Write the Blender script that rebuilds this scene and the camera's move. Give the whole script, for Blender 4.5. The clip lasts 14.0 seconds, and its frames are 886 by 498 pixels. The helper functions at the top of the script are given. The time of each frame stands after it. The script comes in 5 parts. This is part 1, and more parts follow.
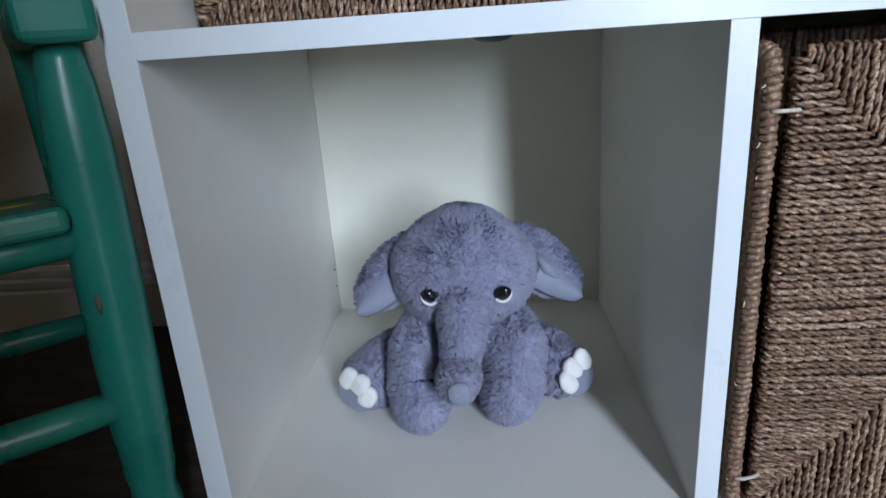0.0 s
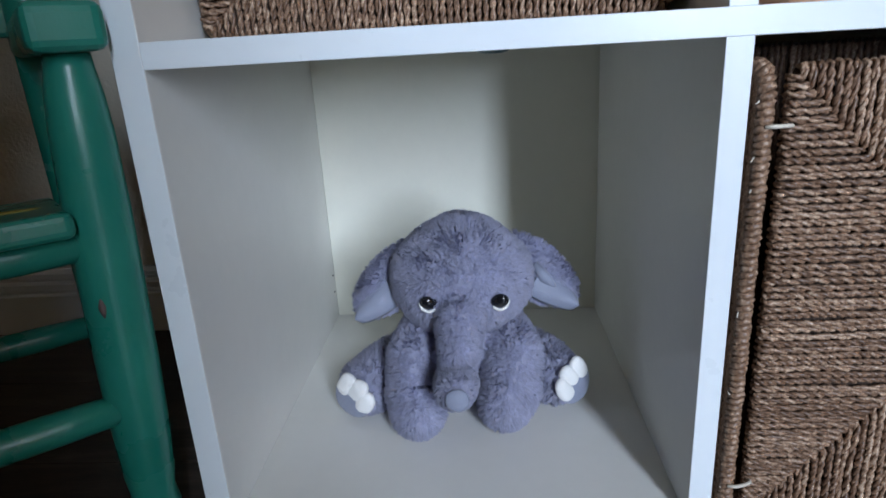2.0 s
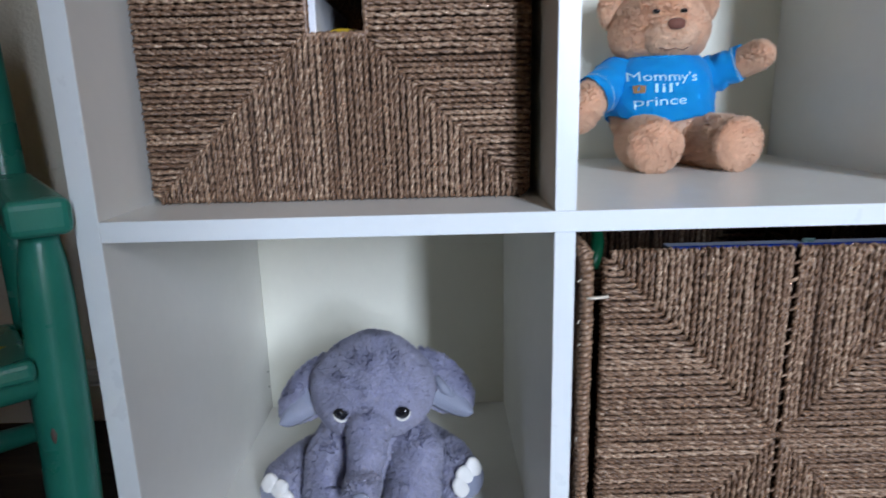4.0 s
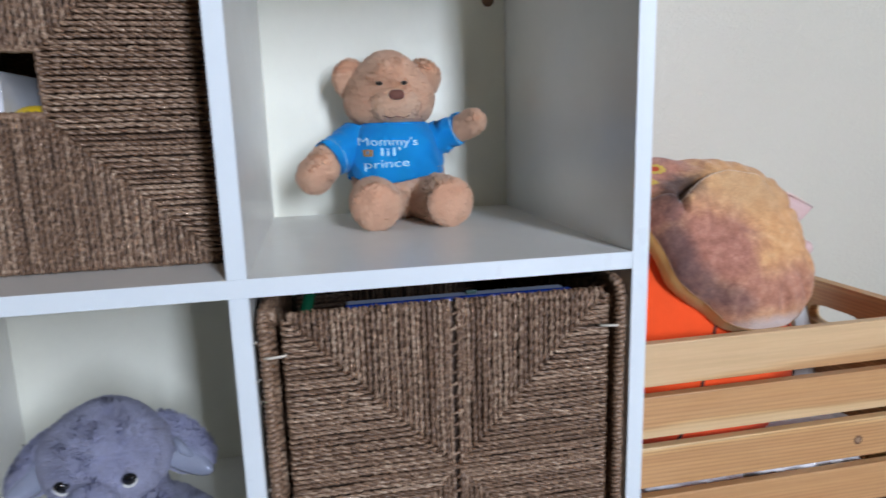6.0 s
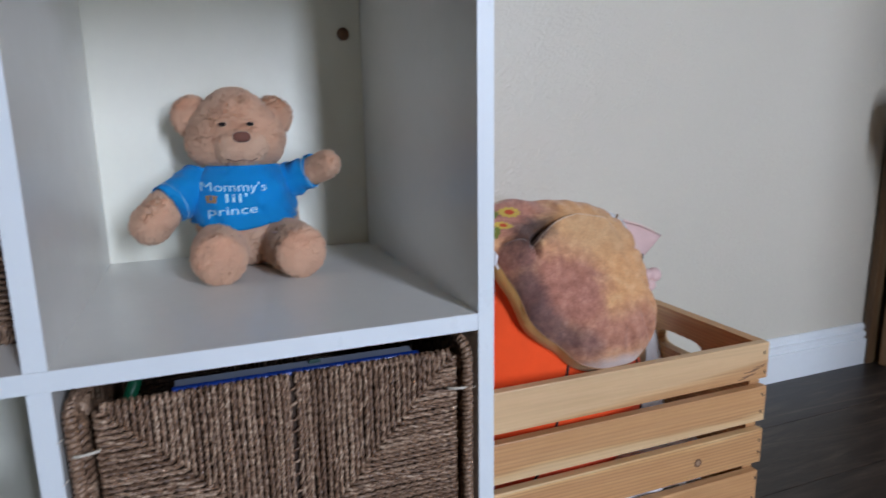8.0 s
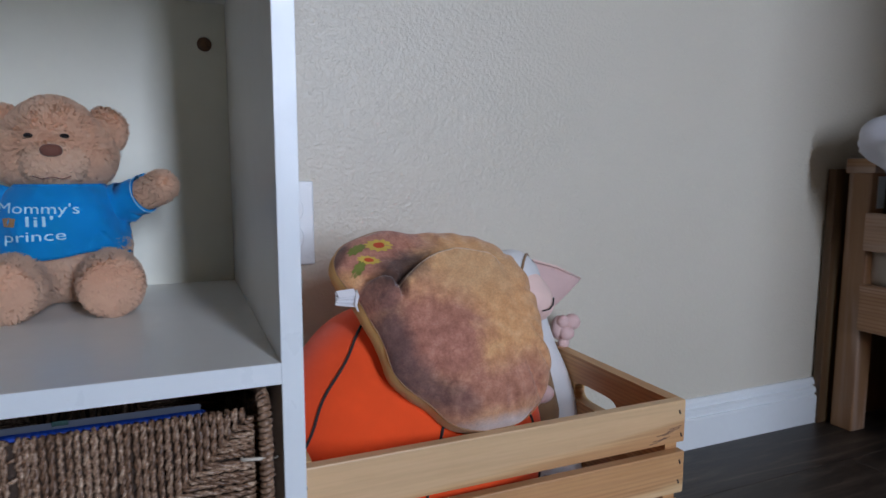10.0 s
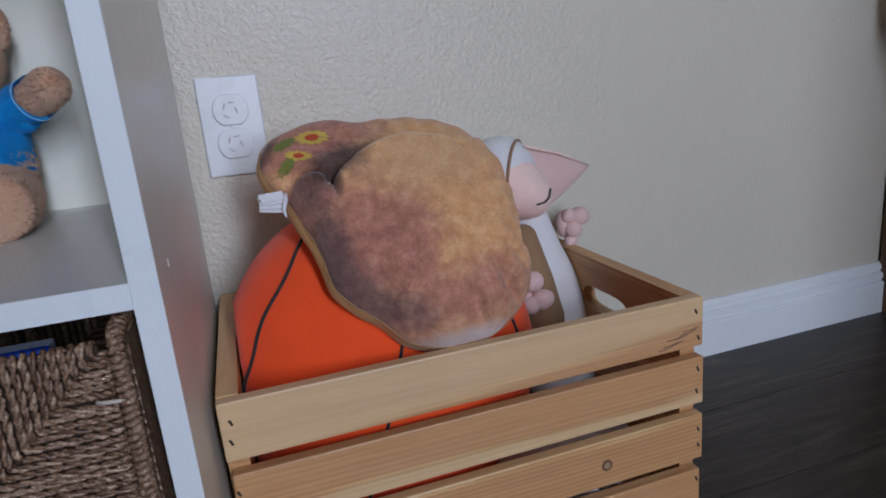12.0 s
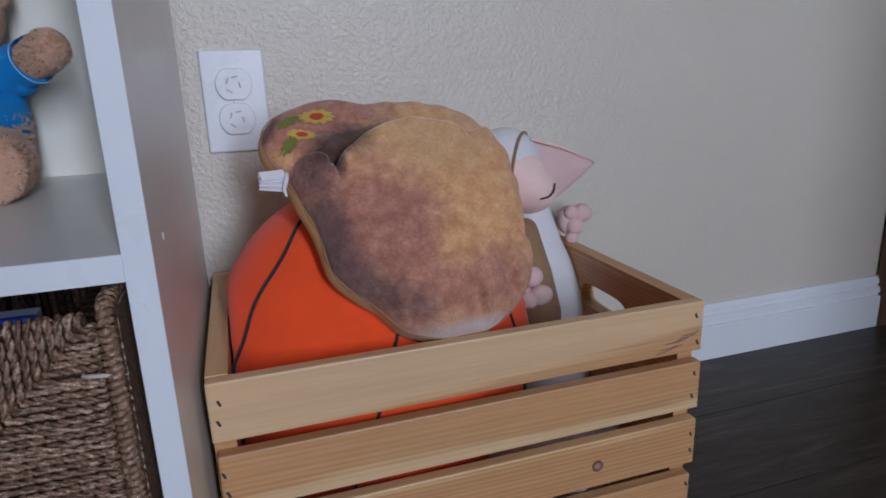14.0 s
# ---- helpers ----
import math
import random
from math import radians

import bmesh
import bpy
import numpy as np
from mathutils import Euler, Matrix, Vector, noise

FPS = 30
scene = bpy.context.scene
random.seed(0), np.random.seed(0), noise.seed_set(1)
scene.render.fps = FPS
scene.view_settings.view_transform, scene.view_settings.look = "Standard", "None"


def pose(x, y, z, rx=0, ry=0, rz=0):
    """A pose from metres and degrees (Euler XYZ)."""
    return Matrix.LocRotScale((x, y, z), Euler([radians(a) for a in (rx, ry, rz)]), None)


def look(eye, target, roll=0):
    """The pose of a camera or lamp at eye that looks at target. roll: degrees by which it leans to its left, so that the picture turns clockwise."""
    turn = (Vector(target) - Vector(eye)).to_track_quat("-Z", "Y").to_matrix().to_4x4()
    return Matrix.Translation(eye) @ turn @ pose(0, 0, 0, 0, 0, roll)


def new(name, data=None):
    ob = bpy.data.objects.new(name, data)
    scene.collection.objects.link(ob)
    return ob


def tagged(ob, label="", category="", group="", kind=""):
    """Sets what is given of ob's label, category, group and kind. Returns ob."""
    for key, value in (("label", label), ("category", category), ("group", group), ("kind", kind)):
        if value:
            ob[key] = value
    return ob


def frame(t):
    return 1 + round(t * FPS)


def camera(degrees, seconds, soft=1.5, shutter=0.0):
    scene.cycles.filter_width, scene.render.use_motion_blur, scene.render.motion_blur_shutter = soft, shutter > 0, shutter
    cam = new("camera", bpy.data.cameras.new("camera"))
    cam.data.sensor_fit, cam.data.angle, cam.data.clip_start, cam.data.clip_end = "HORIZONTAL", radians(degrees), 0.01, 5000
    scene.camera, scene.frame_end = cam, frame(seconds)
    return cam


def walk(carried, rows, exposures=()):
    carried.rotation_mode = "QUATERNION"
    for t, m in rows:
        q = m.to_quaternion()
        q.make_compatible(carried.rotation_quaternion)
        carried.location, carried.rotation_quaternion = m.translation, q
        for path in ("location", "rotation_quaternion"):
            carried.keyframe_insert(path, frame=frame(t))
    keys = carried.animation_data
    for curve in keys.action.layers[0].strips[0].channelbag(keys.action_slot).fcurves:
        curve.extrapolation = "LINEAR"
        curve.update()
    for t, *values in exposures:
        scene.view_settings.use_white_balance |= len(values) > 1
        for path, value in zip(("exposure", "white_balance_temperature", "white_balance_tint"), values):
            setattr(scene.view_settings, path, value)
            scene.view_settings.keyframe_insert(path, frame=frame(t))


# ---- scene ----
cam = camera(70.4, 14.0, shutter=0.5)
PATH = [
    (0, (0.217, -0.377, 0.36), (0.07, 1.508, -0.291), -4.1),
    (0.5, (0.218, -0.378, 0.36), (0.076, 1.508, -0.29), -4.1),
    (1, (0.218, -0.378, 0.361), (0.075, 1.508, -0.29), -4.1),
    (1.5, (0.216, -0.379, 0.36), (0.073, 1.506, -0.293), -3.9),
    (2, (0.215, -0.383, 0.364), (0.082, 1.509, -0.27), -3.4),
    (2.5, (0.219, -0.397, 0.383), (0.098, 1.512, -0.2), -2.8),
    (2.7, (0.221, -0.405, 0.393), (0.108, 1.509, -0.174), -2.8),
    (4.8, (0.327, -0.493, 0.478), (0.443, 1.46, 0.063), -2.4),
    (5, (0.343, -0.499, 0.48), (0.492, 1.454, 0.077), -3.1),
    (5.5, (0.386, -0.513, 0.489), (0.628, 1.436, 0.114), -2.6),
    (6, (0.432, -0.519, 0.488), (0.815, 1.407, 0.11), -1.7),
    (6.5, (0.462, -0.52, 0.487), (0.956, 1.38, 0.107), -0.2),
    (7, (0.473, -0.513, 0.487), (0.987, 1.379, 0.094), -0.4),
    (7.5, (0.48, -0.507, 0.513), (1.068, 1.358, 0.094), 1.2),
    (8, (0.484, -0.501, 0.544), (1.194, 1.325, 0.146), -0.9),
    (8.5, (0.495, -0.498, 0.551), (1.474, 1.214, 0.217), 0.9),
    (8.7, (0.501, -0.493, 0.546), (1.526, 1.196, 0.236), -0.6),
    (10.8, (0.726, -0.412, 0.494), (1.359, 1.467, 0.237), 0.4),
    (11, (0.733, -0.4, 0.491), (1.384, 1.467, 0.191), -0.2),
    (11.5, (0.763, -0.388, 0.484), (1.392, 1.473, 0.111), -2.4),
    (12, (0.783, -0.384, 0.465), (1.352, 1.466, -0.038), -5.3),
    (12.5, (0.792, -0.379, 0.456), (1.389, 1.46, -0.057), -5.9),
    (13, (0.784, -0.373, 0.46), (1.38, 1.475, -0.02), -5.2),
    (13.5, (0.776, -0.367, 0.457), (1.328, 1.489, -0.046), -4.4),
    (14, (0.78, -0.372, 0.461), (1.363, 1.466, -0.071), -2.0),
]
walk(cam, [(t, look(eye, target, roll)) for t, eye, target, roll in PATH],
     [(0.0, -0.24, 6050, 8), (2.7, -0.20, 6050, 9), (5.0, -0.12, 6350, 11), (6.0, -0.35, 6350, 11), (7.0, -0.57, 6320, 12), (8.5, -0.78, 6180, 13), (11.0, -1.21, 6120, 14), (14.0, -1.24, 6120, 17)])

# ---- exposure is keyed in walk() above; world and window light ----
world = bpy.data.worlds.new("sky")
scene.world = world
world.use_nodes = True
wn = world.node_tree
sky = wn.nodes.new("ShaderNodeTexSky")
sky.sky_type, sky.sun_disc = "NISHITA", False
sky.sun_elevation, sky.sun_rotation = radians(40), radians(200)
wn.nodes["Background"].inputs["Strength"].default_value = 0.12
wn.links.new(sky.outputs["Color"], wn.nodes["Background"].inputs["Color"])

# the room: shelf wall at y = WALL, the window wall behind the camera
WALL, BACK, WEST, EAST, TOP = 0.407, -3.0, -3.6, 5.0, 2.7
WIN = (1.15, 1.51, 0.45, 2.05)      # x0, x1, z0, z1 of the window's opening
LIGHT_GAP = (0.665, 1.56, 2.03, -1.5)     # x0, x1, top and y of the opening in an added light-blocking wall


def area(name, m, sx, sy, watts, colour):
    d = bpy.data.lights.new(name, "AREA")
    d.shape, d.size, d.size_y, d.energy, d.color = "RECTANGLE", sx, sy, watts, colour
    ob = new(name, d)
    ob.matrix_world = m
    return ob


area("window_daylight", look(((WIN[0] + WIN[1]) / 2, BACK - 0.02, (WIN[2] + WIN[3]) / 2), ((WIN[0] + WIN[1]) / 2 - 0.2, 0.4, 0.9)),
     WIN[1] - WIN[0], WIN[3] - WIN[2], 170, (0.75, 0.84, 1.0))


# ---- materials ----
def node_mat(name, base, rough=0.5, metal=0.0, sheen=0.0):
    m = bpy.data.materials.new(name)
    m.use_nodes = True
    b = m.node_tree.nodes["Principled BSDF"]
    b.inputs["Base Color"].default_value = (*base, 1)
    b.inputs["Roughness"].default_value = rough
    b.inputs["Metallic"].default_value = metal
    if sheen:
        b.inputs["Sheen Weight"].default_value = sheen
        b.inputs["Sheen Roughness"].default_value = 0.5
    return m, m.node_tree, b


def coords(t, scale=(1, 1, 1), kind="Object"):
    c = t.nodes.new("ShaderNodeTexCoord")
    mp = t.nodes.new("ShaderNodeMapping")
    mp.inputs["Scale"].default_value = scale
    t.links.new(c.outputs[kind], mp.inputs["Vector"])
    return mp.outputs["Vector"]


def tex_noise(t, vec, scale, detail=4, rough=0.55, dist=0.0):
    n = t.nodes.new("ShaderNodeTexNoise")
    n.inputs["Scale"].default_value, n.inputs["Detail"].default_value = scale, detail
    n.inputs["Roughness"].default_value, n.inputs["Distortion"].default_value = rough, dist
    t.links.new(vec, n.inputs["Vector"])
    return n.outputs["Fac"]


def ramp(t, fac, stops):
    r = t.nodes.new("ShaderNodeValToRGB")
    e = r.color_ramp.elements
    while len(e) < len(stops):
        e.new(0.5)
    for el, (p, c) in zip(e, stops):
        el.position, el.color = p, (*c, 1)
    t.links.new(fac, r.inputs["Fac"])
    return r.outputs["Color"]


def blend(t, fac, a, b, mode="MIX"):
    n = t.nodes.new("ShaderNodeMix")
    n.data_type, n.blend_type = "RGBA", mode
    for sock, v in ((n.inputs[0], fac), (n.inputs[6], a), (n.inputs[7], b)):
        if isinstance(v, (int, float)):
            sock.default_value = v
        elif isinstance(v, tuple):
            sock.default_value = (*v, 1)
        else:
            t.links.new(v, sock)
    return n.outputs[2]


def math_node(t, op, a, b=0.0):
    n = t.nodes.new("ShaderNodeMath")
    n.operation = op
    for sock, v in zip(n.inputs, (a, b)):
        if isinstance(v, (int, float)):
            sock.default_value = v
        else:
            t.links.new(v, sock)
    return n.outputs[0]


def bump(t, b, height, strength, distance):
    n = t.nodes.new("ShaderNodeBump")
    n.inputs["Strength"].default_value, n.inputs["Distance"].default_value = strength, distance
    t.links.new(height, n.inputs["Height"])
    t.links.new(n.outputs["Normal"], b.inputs["Normal"])


def painted(name, c, rough, spots=0.06, grain=900, height=0.0002, big=6):
    """Paint or plastic: slight stains at two scales and a fine relief."""
    m, t, b = node_mat(name, c, rough)
    v = coords(t)
    f = math_node(t, "ADD", math_node(t, "MULTIPLY", tex_noise(t, v, big), 0.7), math_node(t, "MULTIPLY", tex_noise(t, v, big * 14), 0.3))
    lo, hi = tuple(x * (1 - spots) for x in c), tuple(min(1, x * (1 + spots)) for x in c)
    t.links.new(ramp(t, f, [(0.3, lo), (0.7, hi)]), b.inputs["Base Color"])
    r = ramp(t, tex_noise(t, v, big * 5), [(0.3, (rough * 0.85,) * 3), (0.7, (min(1, rough * 1.2),) * 3)])
    t.links.new(r, b.inputs["Roughness"])
    bump(t, b, tex_noise(t, v, grain, 3), 0.35, height)
    return m


MELAMINE = painted("white_melamine", (0.80, 0.788, 0.738), 0.33, 0.03, 1400, 0.00008)
BACKBOARD = painted("white_hardboard", (0.81, 0.80, 0.685), 0.5, 0.03, 800, 0.00008)
TRIM = painted("white_trim_paint", (0.76, 0.80, 0.805), 0.35, 0.03, 300, 0.0002)
CEIL = painted("ceiling_paint", (0.66, 0.65, 0.63), 0.9, 0.03, 150, 0.001)
PLASTIC = painted("white_plastic", (0.77, 0.81, 0.82), 0.28, 0.015, 500, 0.00005)


def wall_mat():
    m, t, b = node_mat("beige_wall_paint", (0.62, 0.57, 0.50), 0.34)
    v = coords(t)
    n1, n2 = tex_noise(t, v, 1.6, 3), tex_noise(t, v, 215, 2, 0.5)
    t.links.new(ramp(t, n1, [(0.3, (0.615, 0.575, 0.475)), (0.7, (0.66, 0.62, 0.515))]), b.inputs["Base Color"])
    h = ramp(t, n2, [(0.36, (0, 0, 0)), (0.66, (1, 1, 1))])
    h2 = math_node(t, "ADD", h, math_node(t, "MULTIPLY", tex_noise(t, v, 420, 2), 0.35))
    bump(t, b, h2, 0.75, 0.0007)
    return m


WALLPAINT = wall_mat()
# tan of the unseen walls, picked to dim and warm the bounced fill light
BOUNCE_PAINT = painted("tan_bounce_paint", (0.60, 0.42, 0.22), 0.7, 0.05, 320, 0.0004, 2)


def plank_mat():
    m, t, b = node_mat("dark_vinyl_plank", (0.06, 0.05, 0.045), 0.42)
    info = t.nodes.new("ShaderNodeObjectInfo")
    shift = t.nodes.new("ShaderNodeVectorMath")
    shift.operation = "ADD"
    c = t.nodes.new("ShaderNodeTexCoord")
    t.links.new(c.outputs["Object"], shift.inputs[0])
    sc = math_node(t, "MULTIPLY", info.outputs["Random"], 37.0)
    t.links.new(sc, shift.inputs[1])
    mp = t.nodes.new("ShaderNodeMapping")
    mp.inputs["Scale"].default_value = (1.2, 11, 4)
    t.links.new(shift.outputs[0], mp.inputs["Vector"])
    v = mp.outputs["Vector"]
    g = tex_noise(t, v, 3.2, 8, 0.65, 1.2)
    fine = tex_noise(t, v, 22, 6, 0.7, 0.4)
    col = ramp(t, g, [(0.34, (0.010, 0.008, 0.007)), (0.49, (0.030, 0.023, 0.019)), (0.60, (0.078, 0.058, 0.045)), (0.74, (0.17, 0.128, 0.098))])
    b.inputs["Specular IOR Level"].default_value = 0.35
    col = blend(t, 0.4, col, ramp(t, fine, [(0.3, (0.018, 0.014, 0.012)), (0.5, (0.042, 0.031, 0.024)), (0.7, (0.14, 0.105, 0.08))]))
    col = blend(t, math_node(t, "MULTIPLY", info.outputs["Random"], 0.35), col, (0.038, 0.029, 0.024))
    t.links.new(col, b.inputs["Base Color"])
    t.links.new(ramp(t, fine, [(0.2, (0.26,) * 3), (0.8, (0.5,) * 3)]), b.inputs["Roughness"])
    bump(t, b, fine, 0.3, 0.0006)
    return m


PLANK = plank_mat()
SUBFLOOR = painted("floor_gap", (0.02, 0.018, 0.016), 0.8)


def teal_mat():
    m, t, b = node_mat("teal_gloss_paint", (0.03, 0.25, 0.18), 0.3)
    v = coords(t)
    n = tex_noise(t, v, 14, 5)
    col = ramp(t, n, [(0.3, (0.016, 0.175, 0.125)), (0.7, (0.03, 0.225, 0.165))])
    wear = ramp(t, tex_noise(t, v, 55, 6, 0.7), [(0.70, (0, 0, 0)), (0.74, (1, 1, 1))])
    col = blend(t, math_node(t, "MULTIPLY", wear, 0.5), col, (0.03, 0.10, 0.08))
    t.links.new(col, b.inputs["Base Color"])
    t.links.new(ramp(t, n, [(0.3, (0.22,) * 3), (0.7, (0.36,) * 3)]), b.inputs["Roughness"])
    bump(t, b, tex_noise(t, coords(t, (60, 60, 9)), 3, 4), 0.25, 0.0008)
    return m


TEAL = teal_mat()
CHIP = painted("bare_scuffed_wood", (0.10, 0.07, 0.06), 0.7, 0.4, 400, 0.0004, 120)


def grass_mat():
    m, t, b = node_mat("twisted_seagrass", (0.22, 0.14, 0.08), 0.40)
    geo = t.nodes.new("ShaderNodeNewGeometry")
    v = coords(t)
    f = math_node(t, "ADD", math_node(t, "MULTIPLY", tex_noise(t, v, 330, 5, 0.75), 0.84), math_node(t, "MULTIPLY", geo.outputs["Random Per Island"], 0.16))
    col = ramp(t, f, [(0.30, (0.045, 0.023, 0.013)), (0.45, (0.150, 0.083, 0.048)), (0.55, (0.30, 0.185, 0.115)), (0.67, (0.66, 0.49, 0.345))])
    col = blend(t, math_node(t, "MULTIPLY", tex_noise(t, v, 9, 3), 0.32), col, (0.18, 0.107, 0.066))
    t.links.new(col, b.inputs["Base Color"])
    bump(t, b, tex_noise(t, v, 700, 3), 0.5, 0.0006)
    return m


GRASS = grass_mat()
# near-black brown that paints the shade in the gaps of the weave
GAP_SHADE = painted("weave_gap_shade", (0.045, 0.027, 0.017), 0.9, 0.3, 900, 0.0006, 60)
CORD = painted("pale_cord", (0.62, 0.56, 0.46), 0.6, 0.15, 900, 0.0003, 60)


def pine_mat(name, warm=1.0, axis="x", scale=1.0, dark=1.0, heartwood=None):
    """Bare pine: growth rings cut along the board, streaks and a knot here and there."""
    m, t, b = node_mat(name, (0.5, 0.33, 0.17), 0.45)
    info = t.nodes.new("ShaderNodeObjectInfo")
    c = t.nodes.new("ShaderNodeTexCoord")
    add = t.nodes.new("ShaderNodeVectorMath")
    add.operation = "ADD"
    t.links.new(c.outputs["Object"], add.inputs[0])
    off = t.nodes.new("ShaderNodeCombineXYZ")
    r = info.outputs["Random"]
    t.links.new(math_node(t, "MULTIPLY", r, 7.0), off.inputs[0])
    t.links.new(math_node(t, "MULTIPLY", r, 3.1), off.inputs[1])
    t.links.new(math_node(t, "MULTIPLY", r, 5.7), off.inputs[2])
    t.links.new(off.outputs[0], add.inputs[1])
    mp = t.nodes.new("ShaderNodeMapping")
    mp.inputs["Scale"].default_value = {"x": (1.1, 14, 14), "y": (14, 1.1, 14), "z": (14, 14, 1.1)}[axis]
    t.links.new(add.outputs[0], mp.inputs["Vector"])
    v = mp.outputs["Vector"]
    w = t.nodes.new("ShaderNodeTexWave")
    w.wave_type, w.bands_direction = "BANDS", {"x": "Z", "y": "Z", "z": "X"}[axis]
    w.inputs["Scale"].default_value, w.inputs["Distortion"].default_value = 1.1 * scale, 9.0
    w.inputs["Detail"].default_value, w.inputs["Detail Scale"].default_value, w.inputs["Detail Roughness"].default_value = 2, 0.55, 0.45
    t.links.new(v, w.inputs["Vector"])
    broad, mid, fine = tex_noise(t, v, 1.7, 3, 0.5, 0.6), tex_noise(t, v, 2.6, 4, 0.6, 0.8), tex_noise(t, v, 16, 5, 0.7)
    d = dark
    col = ramp(t, mid, [(0.3, (0.62 * d, 0.325 * d, 0.12 * d * warm)), (0.5, (0.78 * d, 0.475 * d, 0.205 * d * warm)), (0.7, (0.86 * d, 0.61 * d, 0.315 * d * warm))])
    rings = ramp(t, w.outputs["Fac"], [(0.55, (0, 0, 0)), (0.93, (0.62, 0.62, 0.62)), (1.0, (0.2, 0.2, 0.2))])
    col = blend(t, rings, col, (0.36 * d, 0.165 * d, 0.065 * d * warm))
    w2 = t.nodes.new("ShaderNodeTexWave")
    w2.wave_type, w2.bands_direction = "BANDS", {"x": "Z", "y": "Z", "z": "X"}[axis]
    w2.inputs["Scale"].default_value, w2.inputs["Distortion"].default_value = 4.6 * scale, 11.0
    w2.inputs["Detail"].default_value, w2.inputs["Detail Scale"].default_value, w2.inputs["Detail Roughness"].default_value = 2, 0.30, 0.4
    t.links.new(v, w2.inputs["Vector"])
    late = math_node(t, "MULTIPLY", ramp(t, w2.outputs["Fac"], [(0.40, (0, 0, 0)), (0.90, (1, 1, 1))]), ramp(t, tex_noise(t, v, 0.9, 2), [(0.36, (0.25,) * 3), (0.60, (0.9,) * 3)]))
    col = blend(t, late, col, (0.40 * d, 0.185 * d, 0.07 * d * warm))
    # reddish heartwood, more of it in some boards than in others
    heart = math_node(t, "ADD", broad, math_node(t, "MULTIPLY", math_node(t, "SUBTRACT", r, 0.5), 0.20))
    if heartwood:
        # the board's own boundary: height, slope along it, and the side on which the heartwood lies
        h0, slope, above = heartwood
        xyz = t.nodes.new("ShaderNodeSeparateXYZ")
        t.links.new(c.outputs["Object"], xyz.inputs[0])
        line = math_node(t, "SUBTRACT", xyz.outputs[2], math_node(t, "ADD", math_node(t, "MULTIPLY", xyz.outputs[0], slope), h0))
        heart = math_node(t, "ADD", math_node(t, "MULTIPLY", line, 14.0 * above), math_node(t, "ADD", math_node(t, "MULTIPLY", math_node(t, "SUBTRACT", broad, 0.5), 0.55), 0.515))
    col = blend(t, ramp(t, heart, [(0.48, (0, 0, 0)), (0.55, (0.8, 0.8, 0.8))]), col, blend(t, math_node(t, "MULTIPLY", late, 0.7), (0.56 * d, 0.27 * d, 0.095 * d), (0.33 * d, 0.125 * d, 0.045 * d)))
    col = blend(t, ramp(t, heart, [(0.40, (0.75, 0.75, 0.75)), (0.48, (0, 0, 0))]), col, (0.80 * d, 0.59 * d, 0.32 * d * warm))
    col = blend(t, 0.25, col, ramp(t, fine, [(0.3, (0.42 * d, 0.26 * d, 0.13 * d)), (0.7, (0.70 * d, 0.49 * d, 0.28 * d))]))
    col = blend(t, math_node(t, "MULTIPLY", r, 0.25), col, blend(t, 0.75, col, (0.46 * d, 0.235 * d, 0.10 * d * warm)))
    t.links.new(col, b.inputs["Base Color"])
    bump(t, b, fine, 0.3, 0.0004)
    return m


PINE = pine_mat("pine_slat_wood")
PINE_TOP = pine_mat("pine_top_slat", 1.05, heartwood=(-0.019, 0.07, -1))
PINE_SECOND = pine_mat("pine_second_slat", 1.0, heartwood=(-0.010, 0.012, 1))
PINE_THIRD = pine_mat("pine_third_slat", 0.95, heartwood=(0.021, 0.02, -1))
PINE_Y = pine_mat("pine_end_board", 0.9, "y", 0.8)
BEDWOOD = pine_mat("beech_bed_wood", 1.45, "y", 0.7, 0.67)
BEDWOOD_Z = pine_mat("beech_post_wood", 1.45, "z", 0.7, 0.62)
# pine darkened to hold the shade behind the bed post
SHADED_WOOD = pine_mat("shaded_board_wood", 1.0, "z", 1.0, 0.22)
KNOT = painted("pine_knot", (0.16, 0.075, 0.035), 0.5, 0.3, 500, 0.0003, 160)
NAIL = painted("rusty_nail_head", (0.05, 0.035, 0.03), 0.5, 0.2)


def plush(name, c, rough=0.95, var=0.16, size=60, sheen=0.15, thru=0.25):
    m, t, b = node_mat(name, c, rough, 0, sheen)
    v = coords(t)
    geo = t.nodes.new("ShaderNodeNewGeometry")
    f = math_node(t, "ADD", math_node(t, "MULTIPLY", tex_noise(t, v, size, 4), 0.6), math_node(t, "MULTIPLY", geo.outputs["Random Per Island"], 0.4))
    t.links.new(ramp(t, f, [(0.25, tuple(x * (1 - var) for x in c)), (0.75, tuple(min(1, x * (1 + var)) for x in c))]), b.inputs["Base Color"])
    bump(t, b, tex_noise(t, v, 420, 4, 0.7), 0.7, 0.0016)
    # fibres let part of the light through
    col = b.inputs["Base Color"].links[0].from_socket
    tr, mix = t.nodes.new("ShaderNodeBsdfTranslucent"), t.nodes.new("ShaderNodeMixShader")
    mix.inputs[0].default_value = thru
    t.links.new(col, tr.inputs["Color"])
    t.links.new(b.outputs[0], mix.inputs[1])
    t.links.new(tr.outputs[0], mix.inputs[2])
    out = [n for n in t.nodes if n.type == "OUTPUT_MATERIAL"][0]
    t.links.new(mix.outputs[0], out.inputs["Surface"])
    return m


